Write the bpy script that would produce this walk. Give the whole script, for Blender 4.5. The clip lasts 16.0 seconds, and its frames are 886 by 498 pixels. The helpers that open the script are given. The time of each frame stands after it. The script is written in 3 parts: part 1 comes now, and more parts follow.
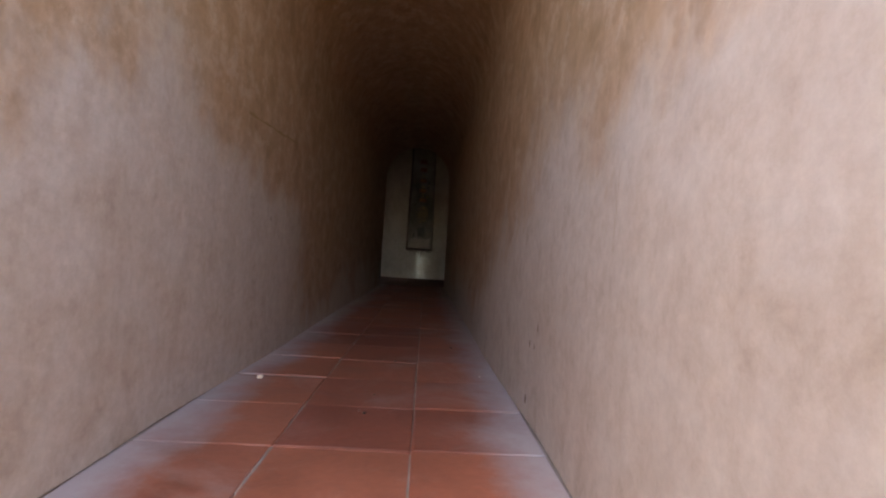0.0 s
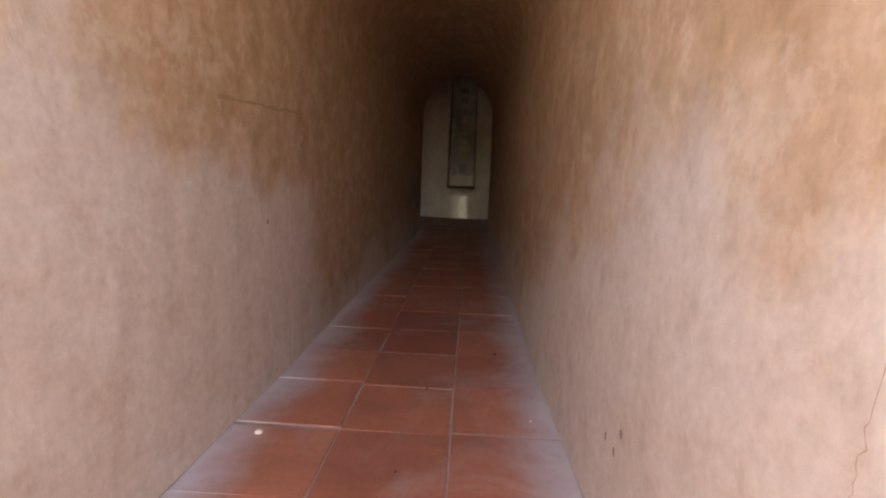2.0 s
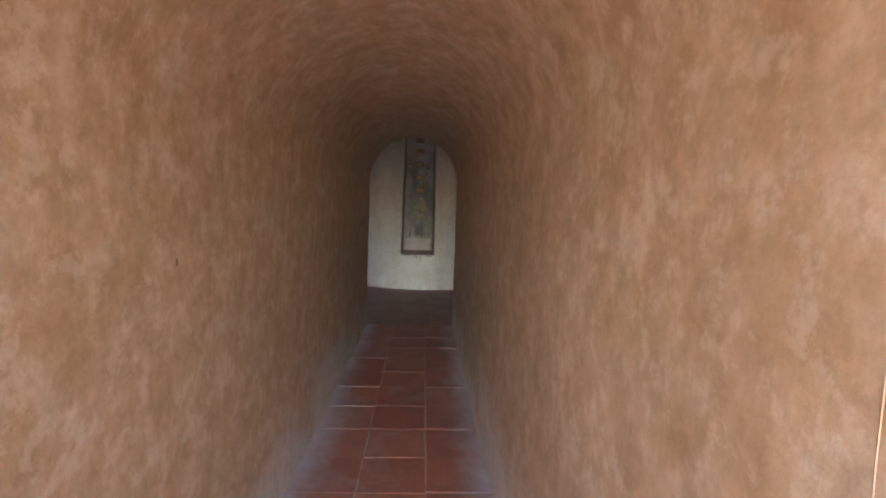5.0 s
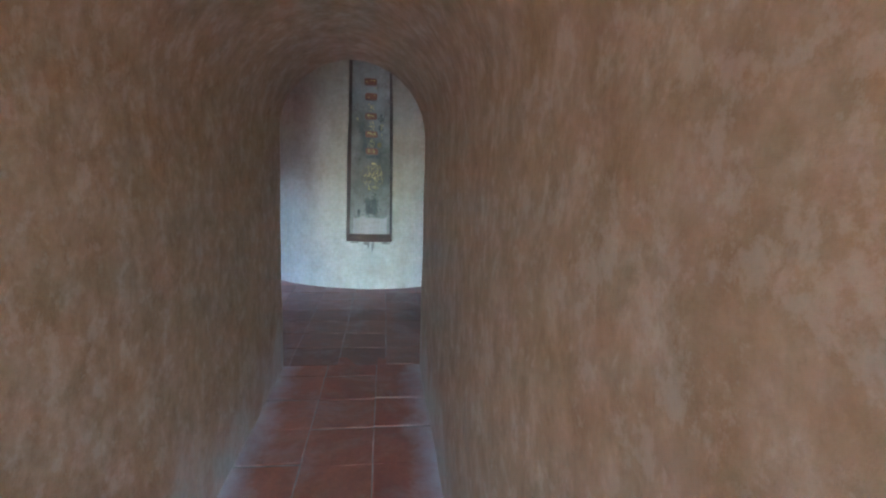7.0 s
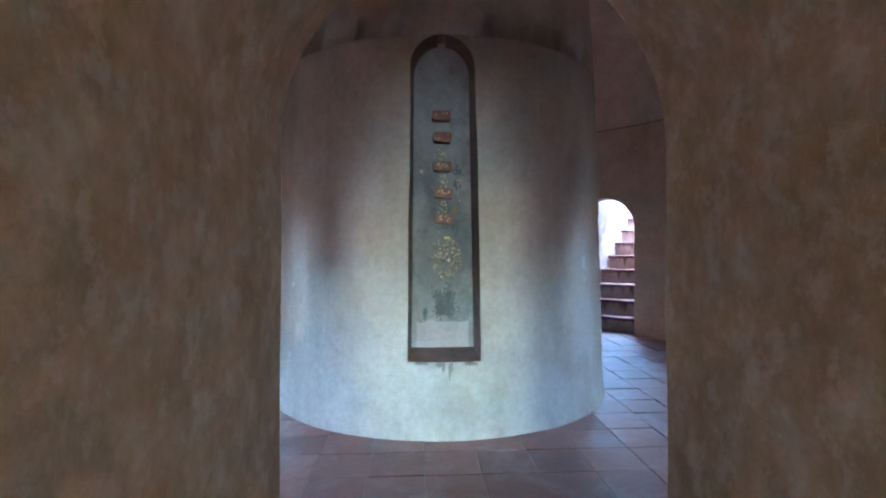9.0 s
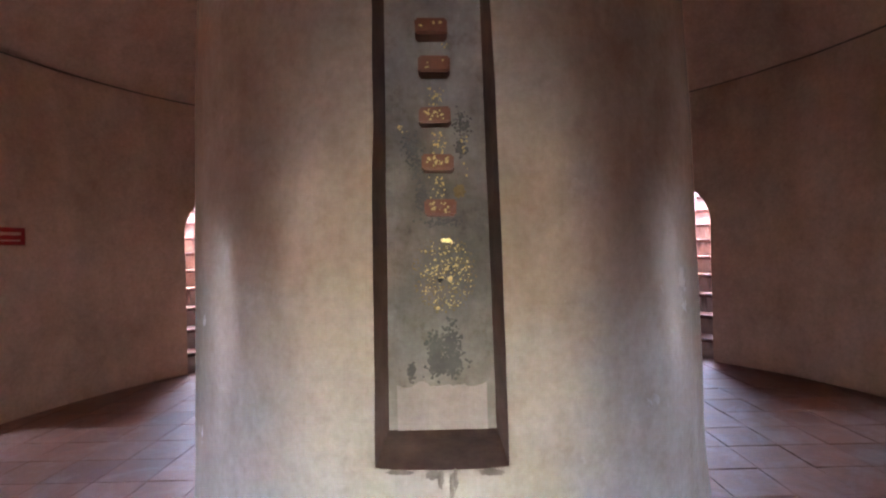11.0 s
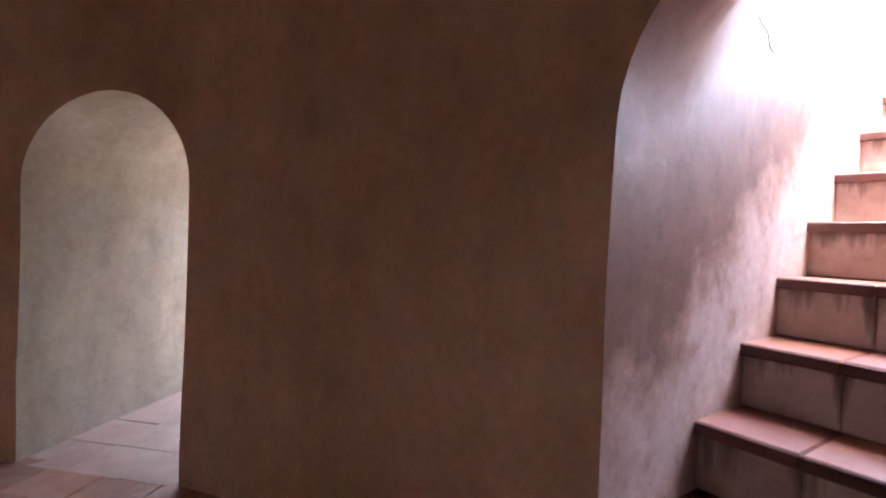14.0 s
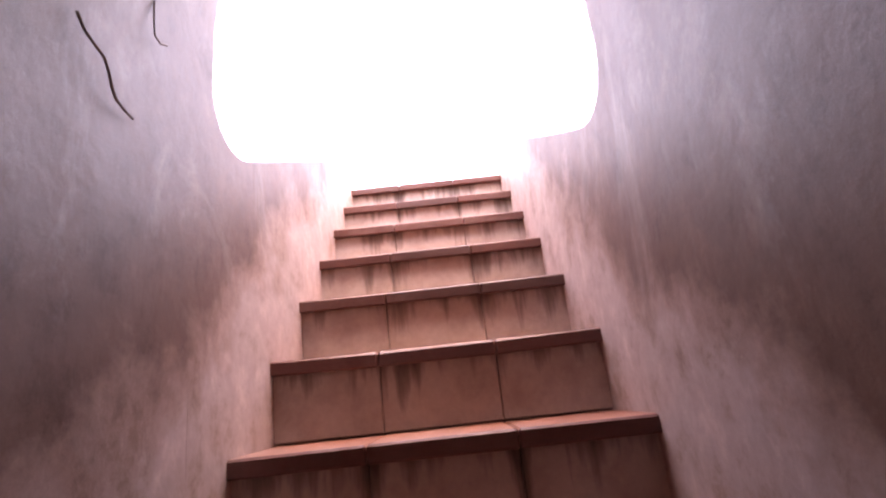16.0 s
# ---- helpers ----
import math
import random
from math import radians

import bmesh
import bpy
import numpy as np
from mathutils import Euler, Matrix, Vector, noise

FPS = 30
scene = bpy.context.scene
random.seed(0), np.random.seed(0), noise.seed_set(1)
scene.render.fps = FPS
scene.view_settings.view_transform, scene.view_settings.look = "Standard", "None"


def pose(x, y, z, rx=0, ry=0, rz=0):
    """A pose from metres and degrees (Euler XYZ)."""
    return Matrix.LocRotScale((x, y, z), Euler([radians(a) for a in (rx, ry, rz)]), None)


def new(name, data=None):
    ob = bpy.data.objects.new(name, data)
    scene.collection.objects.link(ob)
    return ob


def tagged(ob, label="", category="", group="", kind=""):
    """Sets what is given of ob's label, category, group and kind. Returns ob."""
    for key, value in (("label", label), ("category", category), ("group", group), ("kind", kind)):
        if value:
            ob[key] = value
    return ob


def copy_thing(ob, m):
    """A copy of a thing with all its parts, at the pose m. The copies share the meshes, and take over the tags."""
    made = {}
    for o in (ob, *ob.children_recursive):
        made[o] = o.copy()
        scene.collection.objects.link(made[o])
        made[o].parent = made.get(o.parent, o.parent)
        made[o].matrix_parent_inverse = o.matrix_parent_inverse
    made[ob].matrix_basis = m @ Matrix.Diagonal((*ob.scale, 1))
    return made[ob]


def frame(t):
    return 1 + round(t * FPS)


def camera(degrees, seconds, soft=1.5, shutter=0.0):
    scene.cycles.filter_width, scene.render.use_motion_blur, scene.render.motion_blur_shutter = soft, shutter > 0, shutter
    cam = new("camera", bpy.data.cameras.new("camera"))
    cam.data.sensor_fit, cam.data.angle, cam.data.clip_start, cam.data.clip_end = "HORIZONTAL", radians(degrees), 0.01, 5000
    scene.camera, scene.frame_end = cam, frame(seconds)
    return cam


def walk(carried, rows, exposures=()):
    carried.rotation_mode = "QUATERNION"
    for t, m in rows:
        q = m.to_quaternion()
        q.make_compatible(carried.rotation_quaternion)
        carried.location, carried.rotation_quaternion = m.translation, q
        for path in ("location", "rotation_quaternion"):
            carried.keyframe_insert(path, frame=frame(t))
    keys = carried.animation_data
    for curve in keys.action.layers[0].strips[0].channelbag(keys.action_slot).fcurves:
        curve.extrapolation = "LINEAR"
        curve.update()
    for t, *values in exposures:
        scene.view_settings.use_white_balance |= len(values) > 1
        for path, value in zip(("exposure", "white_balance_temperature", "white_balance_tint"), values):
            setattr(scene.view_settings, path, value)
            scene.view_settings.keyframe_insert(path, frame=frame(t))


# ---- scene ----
cam = camera(83.0, 16.0, soft=2.2, shutter=0.0)
PATH = [
    (0, 0.110, -11.128, 0.480, -1.980, 0.672, -3.308),
    (0.5, 0.006, -10.766, 0.582, 2.150, -3.111, -8.439),
    (1, 0.037, -10.681, 0.654, 2.729, -9.428, -8.405),
    (1.5, 0.100, -10.672, 0.733, 3.553, -10.680, -4.867),
    (2, 0.125, -10.647, 0.767, 3.000, -8.399, -2.036),
    (2.5, 0.025, -10.390, 0.796, 4.659, -7.820, -1.489),
    (3, -0.048, -10.174, 1.046, 1.771, -5.803, -4.644),
    (3.5, -0.002, -9.981, 1.168, 7.793, -0.115, -5.023),
    (4, 0.074, -9.801, 1.247, 0.764, -1.186, -2.706),
    (6.3, 0.019, -7.761, 1.432, -4.497, -8.572, -1.926),
    (6.5, 0.070, -7.527, 1.423, -6.165, -8.392, -2.567),
    (7, 0.139, -7.100, 1.395, -6.534, -9.447, -1.903),
    (7.5, 0.039, -6.513, 1.380, -4.872, -9.471, -1.941),
    (8, 0.030, -5.991, 1.390, -3.000, -7.492, -1.180),
    (8.5, -0.123, -5.544, 1.394, -1.635, -3.735, -0.342),
    (8.7, -0.214, -5.307, 1.313, -3.193, -0.603, 0.130),
    (10.8, 0.015, -3.500, 1.340, 2.400, 0.800, 1.700),
    (11, 0.020, -3.403, 1.350, 0.600, 0.100, 1.500),
    (11.5, 0.010, -3.200, 1.335, -14.900, 1.300, 0.600),
    (12, 0.271, -3.089, 1.290, -31.395, 2.395, -0.272),
    (12.5, 0.624, -2.819, 1.186, -45.005, 2.326, -1.917),
    (13, 0.864, -2.487, 1.233, -57.035, 0.993, -0.702),
    (13.5, 1.258, -2.214, 1.362, -68.950, -0.952, -0.428),
    (14, 1.585, -2.115, 1.269, -80.142, -1.298, -2.466),
    (14.5, 1.963, -2.157, 1.340, -99.108, -2.775, -2.454),
    (15, 2.244, -2.344, 1.381, -116.952, -1.166, -4.381),
    (15.5, 2.420, -2.589, 1.371, -129.598, 0.898, -1.051),
    (16, 2.748, -2.801, 1.489, -133.745, 16.499, 5.959),
]
EXPOSURES = [(0.0, 3.3, 8300, 13), (1.0, 4.05, 9500, 16), (2.0, 4.25, 9800, 18), (3.0, 4.65, 11000, 19), (4.2, 5.5, 8700, 13), (6.3, 7.0, 5400, -6), (7.5, 7.4, 5000, -9),
             (8.7, 7.65, 4800, -11), (10.8, 7.4, 6900, 14), (12.5, 7.6, 8200, 20), (13.5, 7.5, 9100, 22), (14.5, 6.7, 9300, 28), (15.2, 5.75, 10300, 38), (15.5, 5.5, 11200, 43), (16.0, 4.6, 11700, 44)]
walk(cam, [(t, pose(x, y, z, 90 + p, r, a)) for t, x, y, z, a, p, r in PATH], EXPOSURES)

# ---------------------------------------------------------------- light
world = bpy.data.worlds.new("sky")
scene.world = world
world.use_nodes = True
wn = world.node_tree
sky = wn.nodes.new("ShaderNodeTexSky")
sky.sky_type = "NISHITA"
sky.sun_disc = False
sky.sun_elevation, sky.sun_rotation = radians(76), radians(285)
sky.dust_density = 0.7
wn.links.new(sky.outputs[0], wn.nodes["Background"].inputs[0])
wn.nodes["Background"].inputs[1].default_value = 0.15
sun = new("sun", bpy.data.lights.new("sun", "SUN"))
sun.data.energy, sun.data.angle, sun.data.color = 0.25, radians(60), (1.0, 0.96, 0.90)
sun.rotation_euler = (radians(14), 0, radians(255))

# ---------------------------------------------------------------- plan, in metres
RC = 3.79            # inner radius of the round chamber
RP = 1.55            # radius of the pillar's foot
HW = 0.50            # half width of the entrance tunnel
TX = -0.065          # its axis lies a little to the west
TILE = 1 / 3
MOUTH = -10.35       # where the tunnel's vault ends
EDGE = -10.15        # top of the entrance steps
RISE, GOING = 0.234, 0.289
WS = 0.975           # width of the stairs
STEPS = 12
TOP = STEPS * RISE   # terrace level
SEAM = 3.12
A_STAIR = -45.0      # heading of the climbed stair, degrees from +x
A_EAST = 0.0


# ---------------------------------------------------------------- materials
def material(name):
    m = bpy.data.materials.new(name)
    m.use_nodes = True
    nt = m.node_tree
    return m, nt, nt.nodes["Principled BSDF"]


def node(nt, kind, **values):
    n = nt.nodes.new(kind)
    for key, v in values.items():
        n.inputs[key.replace("_", " ")].default_value = v
    return n


def ramp(nt, fac, stops):
    n = nt.nodes.new("ShaderNodeValToRGB")
    n.color_ramp.elements[0].position, n.color_ramp.elements[0].color = stops[0][0], (*stops[0][1], 1)
    n.color_ramp.elements[1].position, n.color_ramp.elements[1].color = stops[-1][0], (*stops[-1][1], 1)
    for p, c in stops[1:-1]:
        n.color_ramp.elements.new(p).color = (*c, 1)
    nt.links.new(fac, n.inputs[0])
    return n.outputs[0]


def mix(nt, fac, a, b, how="MIX"):
    n = nt.nodes.new("ShaderNodeMix")
    n.data_type, n.blend_type = "RGBA", how
    for sock, v in ((n.inputs[0], fac), (n.inputs[6], a), (n.inputs[7], b)):
        if isinstance(v, (int, float)):
            sock.default_value = v
        elif isinstance(v, tuple):
            sock.default_value = (*v, 1)
        else:
            nt.links.new(v, sock)
    return n.outputs[2]


def arith(nt, op, a, b=0.0, c=0.0):
    n = nt.nodes.new("ShaderNodeMath")
    n.operation = op
    n.use_clamp = False
    for sock, v in zip(n.inputs, (a, b, c)):
        if isinstance(v, (int, float)):
            sock.default_value = v
        else:
            nt.links.new(v, sock)
    return n.outputs[0]


def coords(nt, scale=(1, 1, 1), loc=(0, 0, 0)):
    tc = nt.nodes.new("ShaderNodeTexCoord")
    mp = nt.nodes.new("ShaderNodeMapping")
    mp.inputs["Scale"].default_value = scale
    mp.inputs["Location"].default_value = loc
    nt.links.new(tc.outputs["Object"], mp.inputs["Vector"])
    return mp.outputs[0]


def noise_fac(nt, vec, scale, detail=6.0, rough=0.6, dist=0.0):
    n = node(nt, "ShaderNodeTexNoise", Scale=scale, Detail=detail, Roughness=rough, Distortion=dist)
    nt.links.new(vec, n.inputs["Vector"])
    return n.outputs[0]


def bump(nt, bsdf, height, strength, distance=0.01):
    b = nt.nodes.new("ShaderNodeBump")
    b.inputs["Strength"].default_value = strength
    b.inputs["Distance"].default_value = distance
    nt.links.new(height, b.inputs["Height"])
    nt.links.new(b.outputs[0], bsdf.inputs["Normal"])


def plaster(name, pale, mid, brown, patch=(0.42, 0.62), gloss=(0.35, 0.6), streak=0.5, relief=0.5, white=None, low=None, rough_look=0.35, slant=None):
    """Old limewash: broad patches, streaks that run down, trowel marks, small pits."""
    m, nt, bsdf = material(name)
    v = coords(nt)
    big = noise_fac(nt, v, 1.1, 8, 0.62, 0.1)
    med = noise_fac(nt, v, 3.4, 9, 0.68, 0.15)
    run = noise_fac(nt, coords(nt, (1, 1, 0.22)), 4.0, 4, 0.5, 0.0)
    fine = noise_fac(nt, v, 26, 8, 0.7)
    mask = arith(nt, "ADD", arith(nt, "MULTIPLY", big, 0.7), arith(nt, "MULTIPLY", med, 0.3))
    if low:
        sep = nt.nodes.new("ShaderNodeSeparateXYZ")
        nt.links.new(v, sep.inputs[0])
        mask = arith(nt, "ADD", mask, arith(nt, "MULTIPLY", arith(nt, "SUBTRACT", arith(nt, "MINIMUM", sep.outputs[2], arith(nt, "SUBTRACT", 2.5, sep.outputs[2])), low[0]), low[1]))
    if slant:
        # a paler band along the steps, turning browner higher above them
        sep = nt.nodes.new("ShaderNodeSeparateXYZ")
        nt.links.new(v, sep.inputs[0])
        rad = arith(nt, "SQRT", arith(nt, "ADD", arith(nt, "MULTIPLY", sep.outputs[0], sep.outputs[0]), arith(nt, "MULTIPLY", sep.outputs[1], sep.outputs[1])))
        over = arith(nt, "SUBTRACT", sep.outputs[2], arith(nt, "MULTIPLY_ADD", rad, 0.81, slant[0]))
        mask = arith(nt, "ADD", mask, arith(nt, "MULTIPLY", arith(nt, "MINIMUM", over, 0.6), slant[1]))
    col = ramp(nt, mask, [(patch[0], pale), (0.5 * (patch[0] + patch[1]), mid), (patch[1], brown)])
    col = mix(nt, streak, col, ramp(nt, run, [(0.3, (0.62, 0.52, 0.45)), (0.62, (1.12, 1.1, 1.08))]), "MULTIPLY")
    col = mix(nt, 0.5, col, ramp(nt, fine, [(0.3, (0.72, 0.68, 0.64)), (0.7, (1.12, 1.12, 1.12))]), "MULTIPLY")
    blotch = noise_fac(nt, coords(nt, (1, 1, 0.8), (3, 8, 1)), 8.0, 12, 0.75, 0.1)
    col = mix(nt, rough_look, col, ramp(nt, blotch, [(0.36, (0.62, 0.54, 0.46)), (0.46, (0.95, 0.93, 0.91)), (0.54, (1.02, 1.02, 1.02)), (0.62, (1.22, 1.22, 1.22))]), "MULTIPLY")
    if white:
        bloom = ramp(nt, noise_fac(nt, coords(nt, (1, 1, 0.6), (4, 1, 2)), 2.3, 8, 0.7, 0.8), [(0.55, (0, 0, 0)), (0.7, (1, 1, 1))])
        col = mix(nt, arith(nt, "MULTIPLY", bloom, white[0]), col, white[1])
    nt.links.new(col, bsdf.inputs["Base Color"])
    rr = nt.nodes.new("ShaderNodeMapRange")
    rr.inputs[3].default_value, rr.inputs[4].default_value = gloss
    nt.links.new(med, rr.inputs[0])
    nt.links.new(rr.outputs[0], bsdf.inputs["Roughness"])
    trowel = noise_fac(nt, coords(nt, (1, 1, 0.7)), 5, 4, 0.5, 0.3)
    h = arith(nt, "ADD", arith(nt, "MULTIPLY", trowel, 1.0), arith(nt, "MULTIPLY", fine, 0.2))
    bump(nt, bsdf, h, relief, 0.02)
    return m


def tunnel_plaster(name):
    """Limewash with a worn pinkish dado below and mottled ochre above, trowel scratches over both."""
    m, nt, bsdf = material(name)
    v = coords(nt)
    sep = nt.nodes.new("ShaderNodeSeparateXYZ")
    nt.links.new(v, sep.inputs[0])
    big = noise_fac(nt, v, 1.3, 10, 0.6, 0.2)
    med = noise_fac(nt, coords(nt, (1, 1, 0.9), (5, 2, 0)), 9.0, 12, 0.72, 0.15)
    fine = noise_fac(nt, v, 34, 8, 0.7)
    run = noise_fac(nt, coords(nt, (1, 1, 0.16), (0, 3, 0)), 9.0, 7, 0.6, 0.2)
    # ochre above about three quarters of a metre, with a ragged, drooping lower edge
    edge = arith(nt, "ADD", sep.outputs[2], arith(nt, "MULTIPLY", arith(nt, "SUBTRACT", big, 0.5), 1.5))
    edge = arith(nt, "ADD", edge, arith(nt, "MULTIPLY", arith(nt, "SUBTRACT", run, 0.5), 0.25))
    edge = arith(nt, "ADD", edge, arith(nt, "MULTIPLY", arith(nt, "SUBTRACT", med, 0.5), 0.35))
    # the pale dado fades out one to two metres inside the mouth
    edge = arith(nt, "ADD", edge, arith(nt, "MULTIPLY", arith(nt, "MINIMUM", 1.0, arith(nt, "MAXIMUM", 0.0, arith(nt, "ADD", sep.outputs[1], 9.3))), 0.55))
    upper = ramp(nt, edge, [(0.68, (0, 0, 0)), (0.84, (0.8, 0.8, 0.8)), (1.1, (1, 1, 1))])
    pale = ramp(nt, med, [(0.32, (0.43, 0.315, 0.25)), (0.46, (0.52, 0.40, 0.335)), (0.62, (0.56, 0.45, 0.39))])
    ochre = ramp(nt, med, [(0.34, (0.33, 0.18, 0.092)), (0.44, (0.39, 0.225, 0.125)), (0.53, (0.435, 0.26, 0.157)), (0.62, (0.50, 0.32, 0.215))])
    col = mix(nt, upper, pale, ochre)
    col = mix(nt, 0.2, col, ramp(nt, run, [(0.32, (0.7, 0.6, 0.52)), (0.5, (1, 1, 1)), (0.68, (1.14, 1.12, 1.1))]), "MULTIPLY")
    col = mix(nt, 0.55, col, ramp(nt, fine, [(0.3, (0.74, 0.70, 0.66)), (0.7, (1.14, 1.14, 1.14))]), "MULTIPLY")
    # flaked spots of older coats, mostly in the ochre
    spot = ramp(nt, noise_fac(nt, coords(nt, (1, 1, 0.9), (1, 7, 5)), 13.0, 12, 0.75, 0.1), [(0.53, (0, 0, 0)), (0.57, (0.5, 0.5, 0.5)), (0.68, (0.7, 0.7, 0.7))])
    col = mix(nt, arith(nt, "MULTIPLY", spot, arith(nt, "MULTIPLY_ADD", upper, 0.5, 0.15)), col, (0.57, 0.415, 0.32))
    worn = ramp(nt, noise_fac(nt, coords(nt, (1, 1, 0.85), (8, 2, 4)), 9.0, 12, 0.74, 0.15), [(0.36, (0.7, 0.7, 0.7)), (0.43, (0.4, 0.4, 0.4)), (0.47, (0, 0, 0))])
    col = mix(nt, arith(nt, "MULTIPLY", worn, arith(nt, "MULTIPLY_ADD", upper, 0.55, 0.12)), col, (0.25, 0.135, 0.06))
    # old runs and scratches, pale and thin
    vein = noise_fac(nt, coords(nt, (1, 1, 0.35), (9, 4, 7)), 4.2, 6, 0.6, 1.2)
    vein = arith(nt, "ABSOLUTE", arith(nt, "SUBTRACT", vein, 0.5))
    line = ramp(nt, vein, [(0.0, (0.2, 0.2, 0.2)), (0.008, (0, 0, 0))])
    gate = ramp(nt, noise_fac(nt, coords(nt, (1, 1, 1), (2, 6, 3)), 2.6, 3, 0.5), [(0.54, (0, 0, 0)), (0.66, (1, 1, 1))])
    line = arith(nt, "MULTIPLY", line, gate)
    col = mix(nt, line, col, (0.62, 0.5, 0.4))
    nt.links.new(col, bsdf.inputs["Base Color"])
    rr = nt.nodes.new("ShaderNodeMapRange")
    rr.inputs[3].default_value, rr.inputs[4].default_value = 0.5, 0.75
    nt.links.new(med, rr.inputs[0])
    nt.links.new(rr.outputs[0], bsdf.inputs["Roughness"])
    h = arith(nt, "ADD", arith(nt, "MULTIPLY", noise_fac(nt, coords(nt, (1, 1, 0.6)), 5, 4, 0.5, 0.3), 1.0), arith(nt, "MULTIPLY", med, 0.35))
    h = arith(nt, "ADD", h, arith(nt, "ADD", arith(nt, "MULTIPLY", fine, 0.12), arith(nt, "MULTIPLY", line, 0.15)))
    bump(nt, bsdf, h, 0.45, 0.02)
    return m


def riser_plaster(name):
    """Beige-pink facing with dark drips that start under the nosing and at the joints."""
    m, nt, bsdf = material(name)
    v = coords(nt)
    sep = nt.nodes.new("ShaderNodeSeparateXYZ")
    nt.links.new(v, sep.inputs[0])
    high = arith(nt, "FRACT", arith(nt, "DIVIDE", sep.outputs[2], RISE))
    med = noise_fac(nt, v, 7, 8, 0.62, 0.2)
    fine = noise_fac(nt, v, 45, 6, 0.7)
    drip = noise_fac(nt, coords(nt, (2.7, 1, 0.12)), 13.0, 5, 0.6, 0.1)
    joint = arith(nt, "ABSOLUTE", arith(nt, "SUBTRACT", arith(nt, "ABSOLUTE", sep.outputs[1]), 0.173))
    joint = arith(nt, "MAXIMUM", 0.0, arith(nt, "SUBTRACT", 0.16, arith(nt, "MULTIPLY", joint, 4.0)))
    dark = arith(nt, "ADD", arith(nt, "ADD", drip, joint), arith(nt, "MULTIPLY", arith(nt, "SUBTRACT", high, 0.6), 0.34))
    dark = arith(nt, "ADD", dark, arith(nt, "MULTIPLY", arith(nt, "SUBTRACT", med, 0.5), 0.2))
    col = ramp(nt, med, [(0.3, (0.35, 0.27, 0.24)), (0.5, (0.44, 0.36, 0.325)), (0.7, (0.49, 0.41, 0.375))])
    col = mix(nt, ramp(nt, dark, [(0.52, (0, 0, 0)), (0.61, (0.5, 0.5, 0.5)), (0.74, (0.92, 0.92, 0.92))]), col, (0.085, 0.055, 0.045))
    col = mix(nt, 0.4, col, ramp(nt, fine, [(0.3, (0.75, 0.72, 0.7)), (0.7, (1.1, 1.1, 1.1))]), "MULTIPLY")
    nt.links.new(col, bsdf.inputs["Base Color"])
    bsdf.inputs["Roughness"].default_value = 0.62
    bump(nt, bsdf, arith(nt, "ADD", med, arith(nt, "MULTIPLY", fine, 0.3)), 0.35, 0.012)
    return m


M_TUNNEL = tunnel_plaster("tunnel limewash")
M_CHAMBER = plaster("chamber limewash", (0.72, 0.53, 0.415), (0.64, 0.46, 0.345), (0.51, 0.355, 0.26), (0.38, 0.64), (0.5, 0.7), 0.25, 0.3, rough_look=0.25)
M_PILLAR = plaster("pillar limewash", (0.56, 0.48, 0.39), (0.50, 0.415, 0.32), (0.40, 0.295, 0.205), (0.32, 0.74), (0.15, 0.34), 0.3, 0.3, rough_look=0.25)
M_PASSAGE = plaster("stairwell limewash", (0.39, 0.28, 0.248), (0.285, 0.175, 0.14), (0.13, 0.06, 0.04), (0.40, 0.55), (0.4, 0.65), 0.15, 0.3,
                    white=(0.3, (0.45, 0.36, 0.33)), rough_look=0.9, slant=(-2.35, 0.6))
M_CORRIDOR = plaster("corridor limewash", (0.44, 0.42, 0.36), (0.40, 0.38, 0.325), (0.32, 0.30, 0.25), (0.36, 0.66), (0.45, 0.65), 0.35, 0.3)
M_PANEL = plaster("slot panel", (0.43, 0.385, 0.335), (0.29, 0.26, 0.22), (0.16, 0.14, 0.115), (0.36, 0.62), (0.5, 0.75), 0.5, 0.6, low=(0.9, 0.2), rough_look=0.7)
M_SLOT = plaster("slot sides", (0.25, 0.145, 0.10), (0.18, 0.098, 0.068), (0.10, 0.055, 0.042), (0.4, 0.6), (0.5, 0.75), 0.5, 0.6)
M_EARTH = plaster("bare earth", (0.45, 0.39, 0.31), (0.38, 0.32, 0.24), (0.28, 0.23, 0.17), (0.4, 0.6), (0.85, 0.95), 0.1, 0.8)


